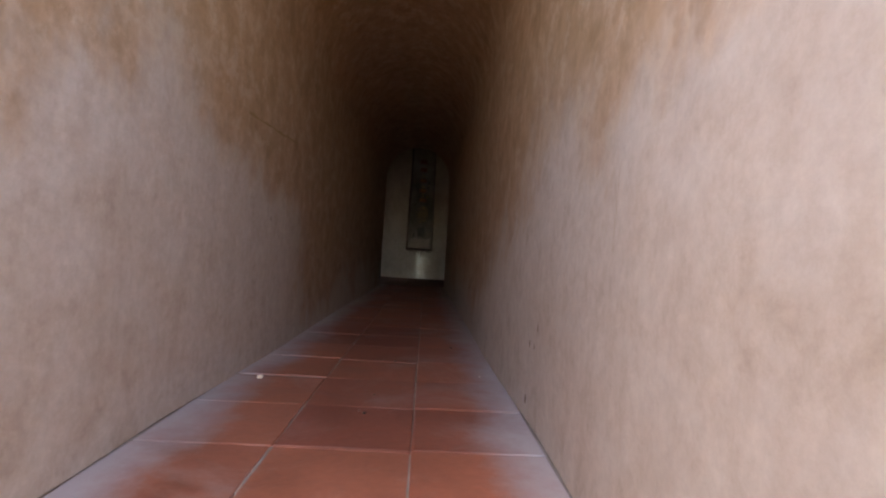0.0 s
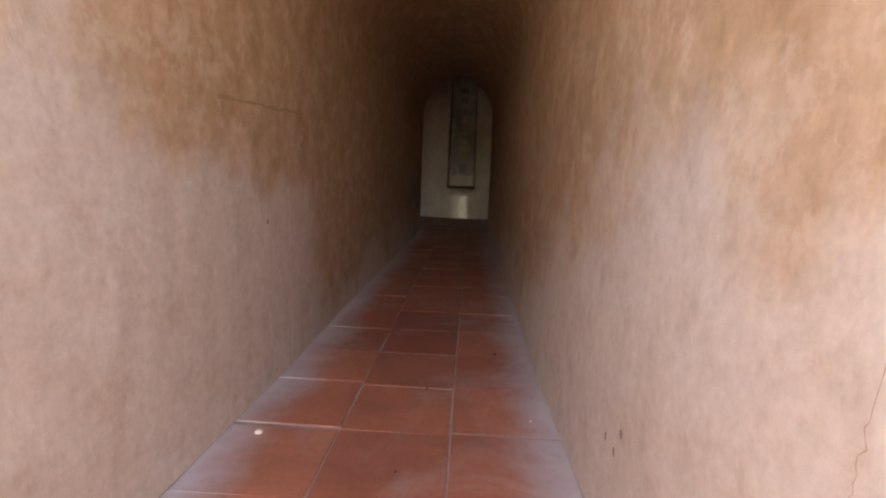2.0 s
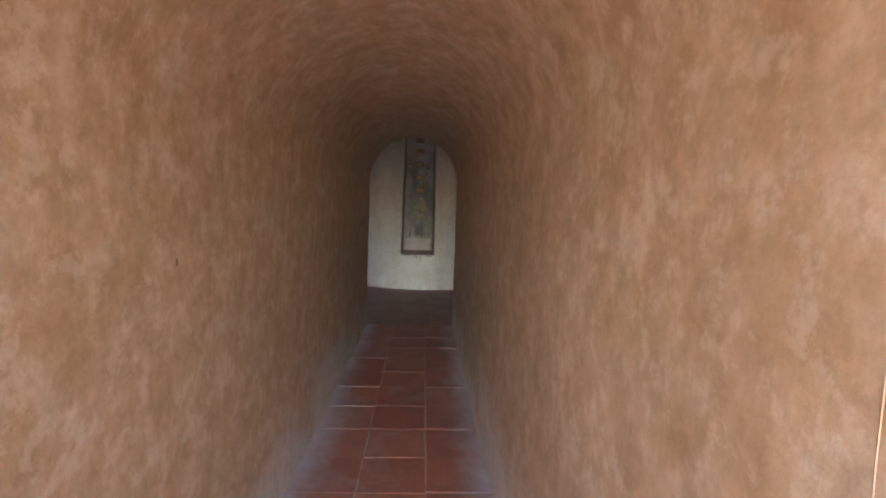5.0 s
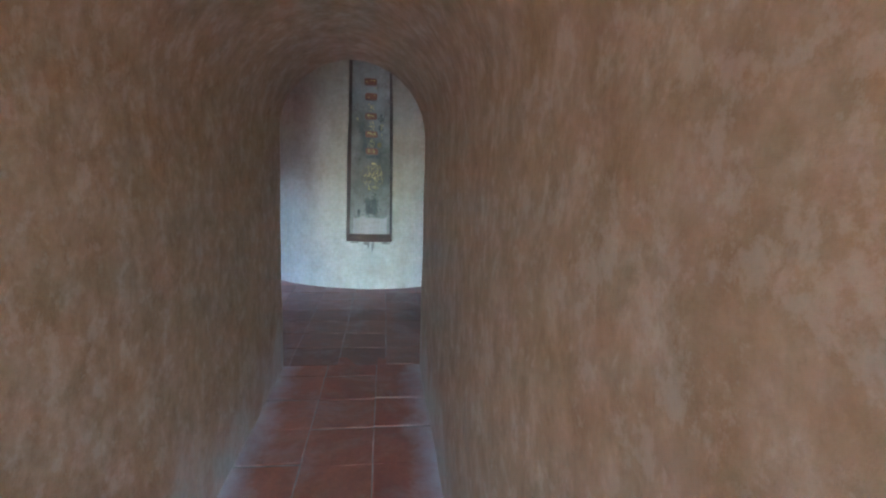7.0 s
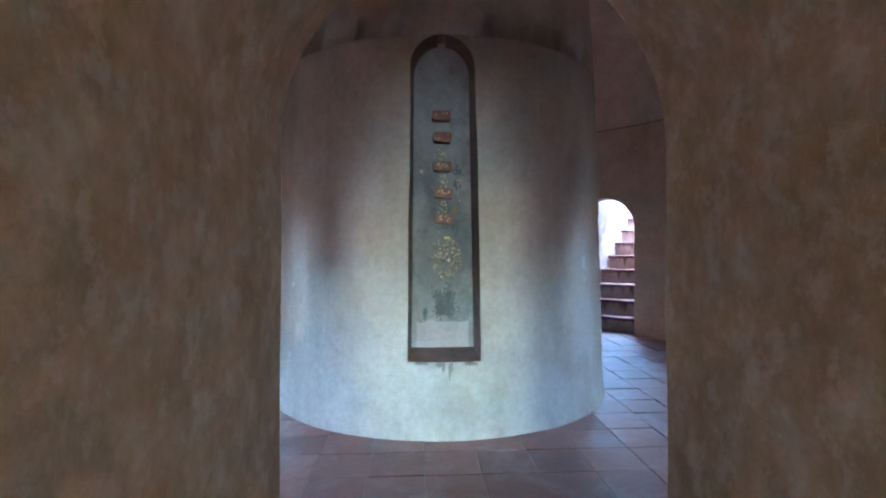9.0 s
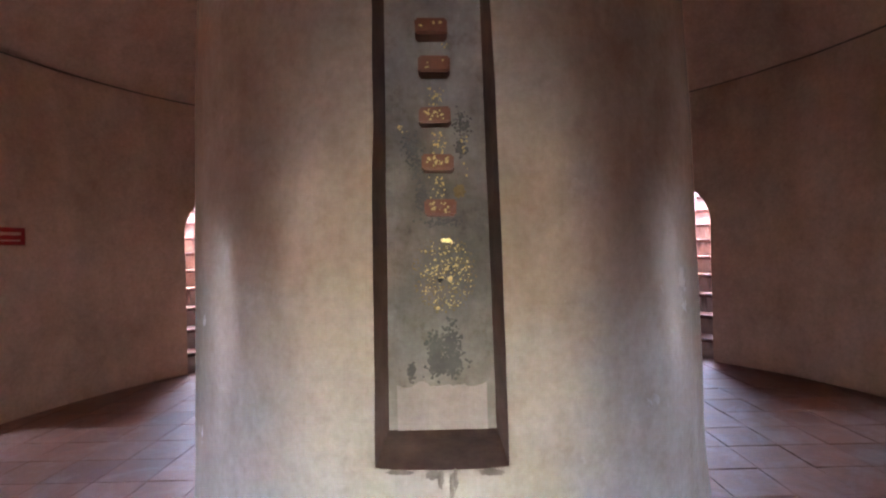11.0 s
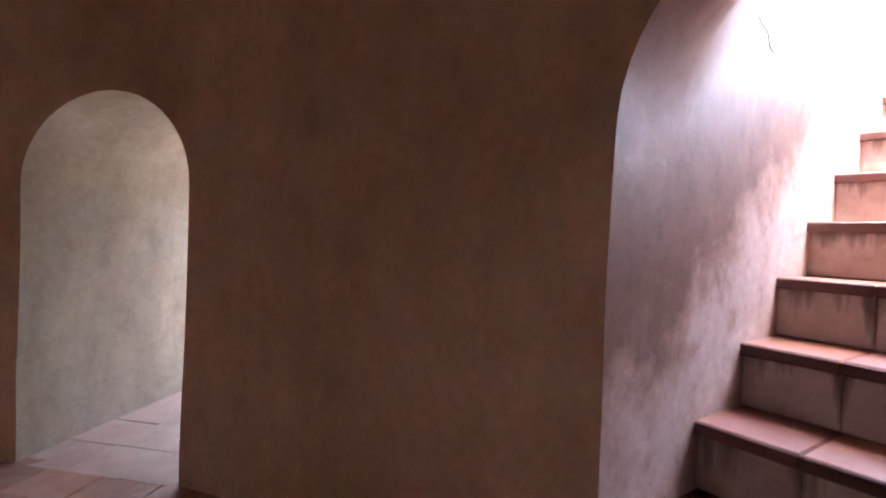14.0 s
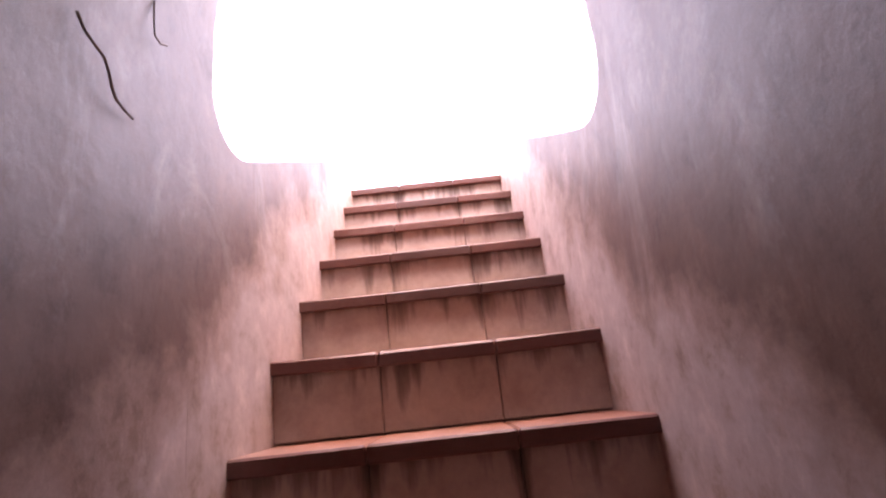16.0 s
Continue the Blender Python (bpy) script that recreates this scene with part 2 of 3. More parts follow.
def terracotta(name, dust=0.35, edge=0.0, reds=((0.25, 0.078, 0.046), (0.31, 0.108, 0.062), (0.20, 0.062, 0.04))):
    m, nt, bsdf = material(name)
    v = coords(nt)
    oi = nt.nodes.new("ShaderNodeObjectInfo")
    geo = nt.nodes.new("ShaderNodeNewGeometry")
    pick = arith(nt, "FRACT", arith(nt, "ADD", oi.outputs["Random"], geo.outputs["Random Per Island"]))
    col = ramp(nt, pick, [(0.0, reds[0]), (0.5, reds[1]), (1.0, reds[2])])
    pos = geo.outputs["Position"]
    med = noise_fac(nt, pos, 5, 7, 0.65, 0.5)
    fine = noise_fac(nt, pos, 40, 6, 0.7)
    col = mix(nt, 0.6, col, ramp(nt, med, [(0.3, (0.6, 0.55, 0.5)), (0.7, (1.2, 1.15, 1.1))]), "MULTIPLY")
    col = mix(nt, 0.4, col, ramp(nt, fine, [(0.35, (0.7, 0.7, 0.7)), (0.65, (1.1, 1.1, 1.1))]), "MULTIPLY")
    haze = ramp(nt, noise_fac(nt, pos, 2.4, 8, 0.7, 0.7), [(0.5, (0, 0, 0)), (0.72, (1, 1, 1))])
    col = mix(nt, arith(nt, "MULTIPLY", haze, dust), col, (0.42, 0.34, 0.31))
    if edge:
        # lime dust that gathers along both walls of the tunnel
        sep = nt.nodes.new("ShaderNodeSeparateXYZ")
        nt.links.new(pos, sep.inputs[0])
        off = arith(nt, "ABSOLUTE", arith(nt, "SUBTRACT", sep.outputs[0], -0.065))
        off = arith(nt, "ADD", off, arith(nt, "MULTIPLY", arith(nt, "SUBTRACT", noise_fac(nt, pos, 3.2, 7, 0.7), 0.5), 0.34))
        lime = ramp(nt, off, [(0.32, (0, 0, 0)), (0.49, (1, 1, 1))])
        col = mix(nt, arith(nt, "MULTIPLY", lime, edge), col, (0.46, 0.40, 0.40))
    nt.links.new(col, bsdf.inputs["Base Color"])
    rr = nt.nodes.new("ShaderNodeMapRange")
    rr.inputs[3].default_value, rr.inputs[4].default_value = 0.38, 0.68
    nt.links.new(med, rr.inputs[0])
    nt.links.new(rr.outputs[0], bsdf.inputs["Roughness"])
    bump(nt, bsdf, arith(nt, "ADD", med, arith(nt, "MULTIPLY", fine, 0.5)), 0.4, 0.006)
    return m


M_TILE = terracotta("terracotta tile", 0.4, 0.0, ((0.25, 0.105, 0.07), (0.31, 0.14, 0.095), (0.20, 0.085, 0.06)))
M_TILE_TUNNEL = terracotta("tunnel terracotta tile", 0.4, 0.8, ((0.31, 0.092, 0.055), (0.38, 0.13, 0.075), (0.25, 0.074, 0.048)))
M_TILE_PALE = terracotta("pale corridor tile", 0.5, 0.0, ((0.30, 0.20, 0.165), (0.35, 0.24, 0.205), (0.26, 0.165, 0.135)))
M_TREAD = terracotta("terracotta tread", 0.25, 0.0, ((0.20, 0.072, 0.045), (0.245, 0.09, 0.056), (0.17, 0.058, 0.04)))
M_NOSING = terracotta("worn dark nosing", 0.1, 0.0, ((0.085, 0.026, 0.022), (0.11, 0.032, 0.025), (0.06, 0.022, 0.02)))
M_BRICK = terracotta("brick", 0.2, 0.0, ((0.26, 0.10, 0.05), (0.32, 0.12, 0.06), (0.22, 0.09, 0.05)))
M_RISER = riser_plaster("riser facing")


def plain(name, colour, rough=0.6, metal=0.0, var=0.3, scale=30):
    m, nt, bsdf = material(name)
    n = noise_fac(nt, coords(nt), scale, 6, 0.65)
    col = mix(nt, var, colour, ramp(nt, n, [(0.3, (0.5, 0.5, 0.5)), (0.7, (1.25, 1.25, 1.25))]), "MULTIPLY")
    nt.links.new(col, bsdf.inputs["Base Color"])
    bsdf.inputs["Roughness"].default_value = rough
    bsdf.inputs["Metallic"].default_value = metal
    bump(nt, bsdf, n, 0.3, 0.004)
    return m


M_GROUT = plain("lime mortar", (0.31, 0.24, 0.205), 0.9, 0.0, 0.8, 9)
M_GOLD = plain("gold leaf", (0.80, 0.59, 0.24), 0.3, 0.9, 0.45, 60)
M_DULL = plain("tarnished leaf", (0.30, 0.21, 0.09), 0.6, 0.5, 0.6, 50)
M_BLACK = plain("black plastic", (0.025, 0.022, 0.02), 0.5)
M_RUN = plain("run of dirt", (0.26, 0.2, 0.15), 0.9, 0.0, 0.6, 25)
M_BROWN = plain("brown wall mark", (0.35, 0.215, 0.105), 0.85, 0.0, 0.5, 20)
M_CABLE = plain("grey cable", (0.16, 0.12, 0.10), 0.6)
M_SIGN = plain("red enamel", (0.42, 0.02, 0.02), 0.4)
M_INK = plain("pale lettering", (0.75, 0.6, 0.5), 0.5)
M_BAND = plaster("pale slot foot", (0.55, 0.47, 0.43), (0.50, 0.41, 0.37), (0.40, 0.32, 0.28), (0.36, 0.66), (0.6, 0.8), 0.3, 0.4)
M_SOOT = plain("soot stain", (0.15, 0.134, 0.118), 0.9, 0.0, 0.6, 12)


# ---------------------------------------------------------------- mesh helpers
def wob(p, amp=0.012):
    """Hand-laid plaster is never true: a slow wave in the surface."""
    q = Vector(p)
    return q + Vector((noise.noise(q * 1.3), noise.noise(q * 1.3 + Vector((9, 4, 2))), 0)) * amp + \
        Vector((noise.noise(q * 4.1), noise.noise(q * 4.1 + Vector((5, 1, 7))), 0)) * amp * 0.35


def link(name, bm, mat, parent=None, smooth=False, label=""):
    me = bpy.data.meshes.new(name)
    bm.to_mesh(me)
    bm.free()
    me.materials.append(mat)
    for p in me.polygons:
        p.use_smooth = smooth
    ob = new(name, me)
    if parent is not None:
        ob.parent = parent
    if label:
        ob["label"] = label
    return ob


def part(name, bm, mat, parent, label="", smooth=False):
    return link(name, bm, mat, parent, smooth, label)


def sheet(rows, closed=False):
    """A bmesh from rows of points, joined row to row."""
    bm = bmesh.new()
    vs = [[bm.verts.new(p) for p in row] for row in rows]
    for a, b in zip(vs, vs[1:]):
        n = len(a)
        for i in range(n if closed else n - 1):
            j = (i + 1) % n
            try:
                bm.faces.new((a[i], a[j], b[j], b[i]))
            except ValueError:
                pass
    return bm


def block(sx, sy, sz, bevel=0.0, centre=(0, 0, 0), segments=1):
    bm = bmesh.new()
    bmesh.ops.create_cube(bm, size=1)
    for v in bm.verts:
        v.co = Vector((v.co.x * sx + centre[0], v.co.y * sy + centre[1], v.co.z * sz + centre[2]))
    if bevel:
        bmesh.ops.bevel(bm, geom=bm.edges[:], offset=bevel, segments=segments, affect="EDGES")
    return bm


def thicken(ob, t, rim=False):
    mod = ob.modifiers.new("thickness", "SOLIDIFY")
    mod.thickness, mod.offset, mod.use_rim = t, 1.0, rim
    if rim:
        ob.modifiers.new("sharp edges", "EDGE_SPLIT").split_angle = radians(50)
    return ob


def turn(deg, p):
    c, s = math.cos(radians(deg)), math.sin(radians(deg))
    return (c * p[0] - s * p[1], s * p[0] + c * p[1], p[2])


# openings of the chamber: heading, half width, springing height, kind
SOUTH = (-90.0, 0.464, 1.56, "tunnel")
OPENINGS = [SOUTH, (A_EAST, 0.48, 1.46, "corridor"), (90.0, 0.48, 1.46, "corridor"), (180.0, 0.48, 1.46, "corridor"),
            (A_STAIR, 0.47, 1.60, "stair"), (A_STAIR + 90, 0.487, 1.58, "stair"), (A_STAIR + 180, 0.487, 1.58, "stair"),
            (A_STAIR + 270, 0.487, 1.58, "stair")]


def arch(hw, spring, n=18, low=0.0, m=8):
    """Half-round arch profile from one foot to the other: (across, up)."""
    left = [(hw, low + (spring - low) * i / m) for i in range(m)]
    top = [(hw * math.cos(math.pi * i / n), spring + hw * math.sin(math.pi * i / n)) for i in range(n + 1)]
    return left + top + [(-u, z) for u, z in reversed(left)]


# ---------------------------------------------------------------- chamber wall
def wall_between(a0, a1, name):
    """A stretch of the round wall from angle a0 to a1 (degrees), from floor to the seam."""
    n = max(4, int(abs(a1 - a0) / 2.5))
    rows = []
    for k in range(22):
        z = SEAM * k / 21
        rows.append([wob((RC * math.cos(radians(a0 + (a1 - a0) * i / n)), RC * math.sin(radians(a0 + (a1 - a0) * i / n)), z)) for i in range(n + 1)])
    ob = link(name, sheet(rows), M_CHAMBER, None, True)
    return tagged(thicken(ob, 0.2), "brown limewashed curved wall of the round chamber", "wall", kind="structure")


spans = sorted((h % 360, hw, sp, TX if k == "tunnel" else 0.0) for h, hw, sp, k in OPENINGS)
for i, (h, hw, sp, off) in enumerate(spans):
    h2, hw2, _, off2 = spans[(i + 1) % len(spans)]
    a0 = h + math.degrees(math.asin((off + hw) / RC))
    a1 = (h2 if h2 > h else h2 + 360) + math.degrees(math.asin((off2 - hw2) / RC))
    wall_between(a0, a1, "wall_chamber")
    # the piece above the arch
    n = 20
    us = [hw * math.cos(math.pi * k / n) for k in range(n + 1)]
    rows = []
    for k in range(9):
        row = []
        for u in us:
            z0 = sp + math.sqrt(max(0, hw * hw - u * u))
            z = z0 + (SEAM - z0) * k / 8
            a = radians(h) + math.asin((off + u) / RC)
            row.append(wob((RC * math.cos(a), RC * math.sin(a), z)))
        rows.append(row)
    tagged(thicken(link("wall_over_arch", sheet(rows), M_CHAMBER, None, True), -0.2), "brown limewashed wall over an arched opening", "wall", kind="structure")

# ring vault over the chamber
rows = []
for k in range(15):
    u = k / 14
    r = RC + 0.06 + (1.36 - RC) * u
    z = SEAM + 0.95 * math.sin(math.pi * (0.5 * u if u < 0.6 else 0.3 + (u - 0.6) * 0.25) / 0.5) ** 0.8 if u > 0 else SEAM - 0.012
    rows.append([(r * math.cos(2 * math.pi * i / 96), r * math.sin(2 * math.pi * i / 96), z) for i in range(96)])
VAULT_IN = rows[-1][0][2]
tagged(thicken(link("ceiling", sheet(rows, True), M_CHAMBER, None, True), 0.15), "brown limewashed ring vault over the chamber", "ceiling", kind="structure")


# ---------------------------------------------------------------- passages
def passage(name, heading, hw, spring, r_end, mat, rise=None, label="", step=0.25, taper=0.0, off=0.0):
    """A vaulted passage outwards from the chamber wall. rise(r): by how much the vault has climbed at r."""
    prof = arch(hw, spring)
    n = max(3, int((r_end - RC) / step))
    rows = []
    for k in range(n + 1):
        f = k / n
        row = []
        for u, z in prof:
            r0 = math.sqrt(RC * RC - (u + off) ** 2)
            r = r0 + (r_end - r0) * f
            up = rise(r) if rise else 0.0
            row.append(wob(turn(heading, (r, off + u * (1 - taper * (r - r0)), z + up * min(1.0, z / spring)))))
        rows.append(row)
    ob = link(name, sheet(rows), mat, None, True)
    return tagged(thicken(ob, 0.15), label, "wall", kind="structure")


VAULT_END = 5.0
COURT = 6.2


def terrain(r):
    return min(TOP, 2.05 + max(0.0, r - 5.0) * 0.5)

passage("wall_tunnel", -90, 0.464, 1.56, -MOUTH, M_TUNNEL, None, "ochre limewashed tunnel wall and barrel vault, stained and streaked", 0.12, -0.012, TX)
for h in (A_EAST, 90.0, 180.0):
    passage("wall_corridor", h, 0.48, 1.46, COURT, M_CORRIDOR, None, "pale limewashed corridor wall and vault lit by daylight")
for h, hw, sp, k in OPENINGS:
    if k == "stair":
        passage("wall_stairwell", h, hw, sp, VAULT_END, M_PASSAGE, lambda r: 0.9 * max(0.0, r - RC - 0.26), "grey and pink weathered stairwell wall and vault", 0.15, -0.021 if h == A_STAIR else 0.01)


def fillet(d, rad):
    """Height of a rounded inner corner of radius rad at distance d from the upright edge."""
    q = min(max(d, 0.0), rad)
    return rad - math.sqrt(max(0.0, rad * rad - (rad - q) ** 2))


def upright(name, heading, r0, r1, u, z0, z1, mat, label, side, taper=0.0):
    """A straight side wall along a passage; z1 is its height, or a function of the distance."""
    rows = []
    for k in range(9):
        row = []
        for i in range(41):
            r = r0 + (r1 - r0) * (i / 40) ** 1.5
            top = z1(r) if callable(z1) else z1
            row.append(wob(turn(heading, (r, u * (1 - taper * (r - RC)), z0 + (top - z0) * k / 8))))
        rows.append(row)
    ob = link(name, sheet(rows), mat, None, True)
    return tagged(thicken(ob, -0.25 * side, True), label, "wall", kind="structure")


# unseen sunken courts, added to bound the daylight entering the corridors
for h in (A_EAST, 90.0, 180.0):
    for s in (1, -1):
        upright("wall_court", h, COURT, 11.4, 0.8 * s, -0.1, terrain, M_CORRIDOR, "unseen limewashed side wall of an added sunken court", s)
        rows = [[wob(turn(h, (COURT + 0.02, s * (0.48 + 0.36 * i / 8), -0.1 + (terrain(COURT) + 0.1) * k / 8))) for i in range(9)] for k in range(9)]
        tagged(thicken(link("wall_court_end", sheet(rows), M_PASSAGE, None, True), -0.12 * s), "unseen limewashed end wall of an added sunken court", "wall", kind="structure")
    # this far wall is added to block low sky, so daylight falls steeply
    rows = [[wob(turn(h, (11.2, -0.9 + 1.8 * i / 10, -0.1 + (TOP + 0.1) * k / 8))) for i in range(11)] for k in range(9)]
    tagged(thicken(link("wall_sky_block", sheet(rows), M_PASSAGE, None, True), 0.2), "unseen limewashed wall added beyond a corridor to block low sky", "wall", kind="structure")
    rows = []
    for k in range(5):
        row = []
        for i in range(17):
            u = 0.48 * math.cos(math.pi * i / 16)
            z0 = 1.46 + math.sqrt(max(0, 0.48 ** 2 - u * u))
            row.append(wob(turn(h, (COURT + 0.02, u, z0 + (terrain(COURT) - z0) * k / 4))))
        rows.append(row)
    tagged(thicken(link("wall_court_arch", sheet(rows), M_PASSAGE, None, True), 0.12), "unseen limewashed wall over a corridor arch, facing an added court", "wall", kind="structure")
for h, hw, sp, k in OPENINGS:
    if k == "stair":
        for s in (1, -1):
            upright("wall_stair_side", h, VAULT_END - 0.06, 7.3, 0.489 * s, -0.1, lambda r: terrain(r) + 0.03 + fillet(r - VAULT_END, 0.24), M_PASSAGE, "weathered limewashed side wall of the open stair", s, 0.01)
for s in (1, -1):
    upright("wall_entrance", -90, -MOUTH, 11.7, TX + HW * s, -1.7, lambda r: 1.15 + 0.9 * max(0.0, 1 - (r + MOUTH) / 0.3), M_TUNNEL, "pale limewashed side wall of the entrance steps", s)

# ---------------------------------------------------------------- pillar with its slot
SLOT_X, SLOT_W, SLOT_Z0, SLOT_Z1, SLOT_D = -0.023, 0.508, 0.532, 2.80, 0.30


def r_pillar(z):
    return RP - 0.018 * z - 0.012 * max(0.0, z - 1.6) ** 2 + 0.015 * math.exp(-z * 8)


def slot_half(z):
    """Half width of the slot at height z: upright sides, rounded head."""
    if z < SLOT_Z0 or z > SLOT_Z1:
        return 0.0
    w = SLOT_W / 2 * (1 - 0.06 * (z - SLOT_Z0))
    head = SLOT_Z1 - 0.22
    if z > head:
        w *= math.sqrt(max(0.0, 1 - ((z - head) / 0.22) ** 2))
    return w


pillar = tagged(new("pillar"), "massive round cream limewashed pillar with a tall recessed slot", "pillar")
zs = [0.0, 0.12, 0.26, 0.4, SLOT_Z0 - 0.002, SLOT_Z0 + 0.002] + [SLOT_Z0 + (SLOT_Z1 - 0.24 - SLOT_Z0) * k / 14 for k in range(1, 15)] + \
     [SLOT_Z1 - 0.22 + 0.22 * math.sin(math.pi / 2 * k / 9) for k in range(0, 9)] + [SLOT_Z1 - 0.001, SLOT_Z1 + 0.004, 2.8, 3.0, 3.25, 3.5, VAULT_IN + 0.05]
rows = []
for z in zs:
    r = r_pillar(z)
    h = slot_half(z)
    row = []
    x0, x1 = SLOT_X - h, SLOT_X + h
    a0, a1 = -math.pi / 2 + math.asin(x1 / r), -math.pi / 2 + math.asin(x0 / r) + 2 * math.pi
    for i in range(121):
        c = -math.pi / 2 + math.asin(SLOT_X / r)
        a = c + 2 * math.pi * i / 120 + (a0 - c) * max(0.0, 1 - i / 8) ** 2 - (c + 2 * math.pi - a1) * max(0.0, 1 - (120 - i) / 8) ** 2
        row.append(wob((r * math.cos(a), r * math.sin(a), z), 0.01))
    rows.append(row)
bm = sheet(rows)
# close the skin below and above the slot
bmesh.ops.remove_doubles(bm, verts=bm.verts[:], dist=0.0008)
part("shaft", bm, M_PILLAR, pillar, smooth=True)
zz = [SLOT_Z0] + [z for z in zs if SLOT_Z0 + 0.01 < z < SLOT_Z1 - 0.002]
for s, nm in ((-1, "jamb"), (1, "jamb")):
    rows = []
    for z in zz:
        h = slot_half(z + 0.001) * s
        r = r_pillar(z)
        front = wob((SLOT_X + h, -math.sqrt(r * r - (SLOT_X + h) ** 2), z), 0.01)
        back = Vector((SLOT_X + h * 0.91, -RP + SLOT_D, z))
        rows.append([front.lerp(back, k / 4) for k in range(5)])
    part(nm, sheet(rows), M_SLOT, pillar, "dark brown side of the slot", True)
rows = []
for k in range(5):
    row = []
    for i in range(7):
        x = SLOT_X + (i / 6 - 0.5) * SLOT_W
        r = r_pillar(SLOT_Z0)
        f = wob((x, -math.sqrt(r * r - x * x), SLOT_Z0), 0.01)
        row.append(f.lerp(Vector((x, -RP + SLOT_D, SLOT_Z0 + 0.05)), k / 4))
    rows.append(row)
part("sill", sheet(rows), M_SLOT, pillar, "dark brown sill of the slot", True)
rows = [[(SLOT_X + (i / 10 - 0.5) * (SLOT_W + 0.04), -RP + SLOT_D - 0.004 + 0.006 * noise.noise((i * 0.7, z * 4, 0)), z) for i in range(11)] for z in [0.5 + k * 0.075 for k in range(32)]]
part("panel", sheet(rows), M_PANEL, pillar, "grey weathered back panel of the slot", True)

# ---------------------------------------------------------------- stairs
def staircase(heading):
    st = tagged(new("staircase"), "steep flight of terracotta steps with pale tiled risers", "staircase")
    r1 = 3.70
    for k in range(STEPS):
        w = WS * (1 - 0.007 * max(0, k - 1)) + 0.05
        x = r1 + k * GOING
        z = (k + 1) * RISE
        for j in range(3):
            bm = block(GOING + 0.055, WS / 3 + 0.02, 0.032, 0.007, (x + GOING / 2 + 0.012, (j - 1) * (WS / 3 + 0.021), z - 0.016))
            part("tread_tile", bm, M_TREAD, st)
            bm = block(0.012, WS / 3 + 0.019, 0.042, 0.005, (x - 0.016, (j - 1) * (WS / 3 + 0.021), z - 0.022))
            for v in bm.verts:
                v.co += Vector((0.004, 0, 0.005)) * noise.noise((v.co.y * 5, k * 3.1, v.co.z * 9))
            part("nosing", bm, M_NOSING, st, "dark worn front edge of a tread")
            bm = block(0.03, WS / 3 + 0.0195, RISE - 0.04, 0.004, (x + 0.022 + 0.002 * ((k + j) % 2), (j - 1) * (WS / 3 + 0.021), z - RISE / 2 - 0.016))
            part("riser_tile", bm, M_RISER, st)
        bm = block(GOING + 0.3, WS + 0.1, RISE, 0, (x + 0.04 + (GOING + 0.3) / 2, 0, z - RISE / 2 - 0.02))
        part("core", bm, M_GROUT, st)
    st.matrix_world = pose(0, 0, 0, 0, 0, heading)
    return st


first_stair = staircase(A_STAIR)
first_stair["group"] = "stairs of the chamber"
for h, out in ((A_STAIR + 90, 0.2), (A_STAIR + 180, 0.1), (A_STAIR + 270, 0.1)):
    copy_thing(first_stair, pose(*turn(h, (out, 0, 0)), 0, 0, h))

# entrance steps, down from the tunnel floor
entry = tagged(new("entrance_steps"), "short flight of terracotta steps up to the tunnel floor", "staircase")
for k in range(1, 8):
    y = EDGE - 0.27 * (k - 1)
    bm = block(2 * HW + 0.1, 0.30, RISE, 0.01, (TX, y - 0.15, -k * RISE - RISE / 2 + 0.0))
    part("step", bm, M_TREAD, entry)

# ---------------------------------------------------------------- ground and terrace
bm = bmesh.new()
bmesh.ops.create_grid(bm, x_segments=40, y_segments=40, size=400)
for v in bm.verts:
    v.co.z = -1.66
tagged(link("ground", bm, M_EARTH), "bare brown earth around the mound", "ground", kind="structure")


def covered(x, y):
    if math.hypot(x, y) < 4.4:
        return True
    for h, hw, sp, k in OPENINGS:
        r, u = x * math.cos(radians(h)) + y * math.sin(radians(h)), -x * math.sin(radians(h)) + y * math.cos(radians(h))
        start, end = {"tunnel": (-MOUTH, 14), "corridor": (COURT, 14), "stair": (RC, 3.70 + STEPS * GOING - 0.1)}[k]
        if start - 0.05 < r < end and abs(u) < (0.85 if k == "corridor" else hw + 0.14):
            return True
    return False


bm = bmesh.new()
c = 0.15
for i in range(-76, 76):
    for j in range(-76, 76):
        x, y = i * c, j * c
        if math.hypot(x, y) > 11.2 or (y < -10.5 and abs(x) < 4.5) or any(covered(x + a * c, y + b * c) for a in (0, 1) for b in (0, 1)):
            continue
        bm.faces.new([bm.verts.new((x + a * c, y + b * c, terrain(math.hypot(x + a * c, y + b * c)))) for a, b in ((0, 0), (1, 0), (1, 1), (0, 1))])
bmesh.ops.remove_doubles(bm, verts=bm.verts[:], dist=0.001)
tagged(link("ground_terrace", bm, M_EARTH), "trodden earth on top of the mound", "ground", kind="structure")

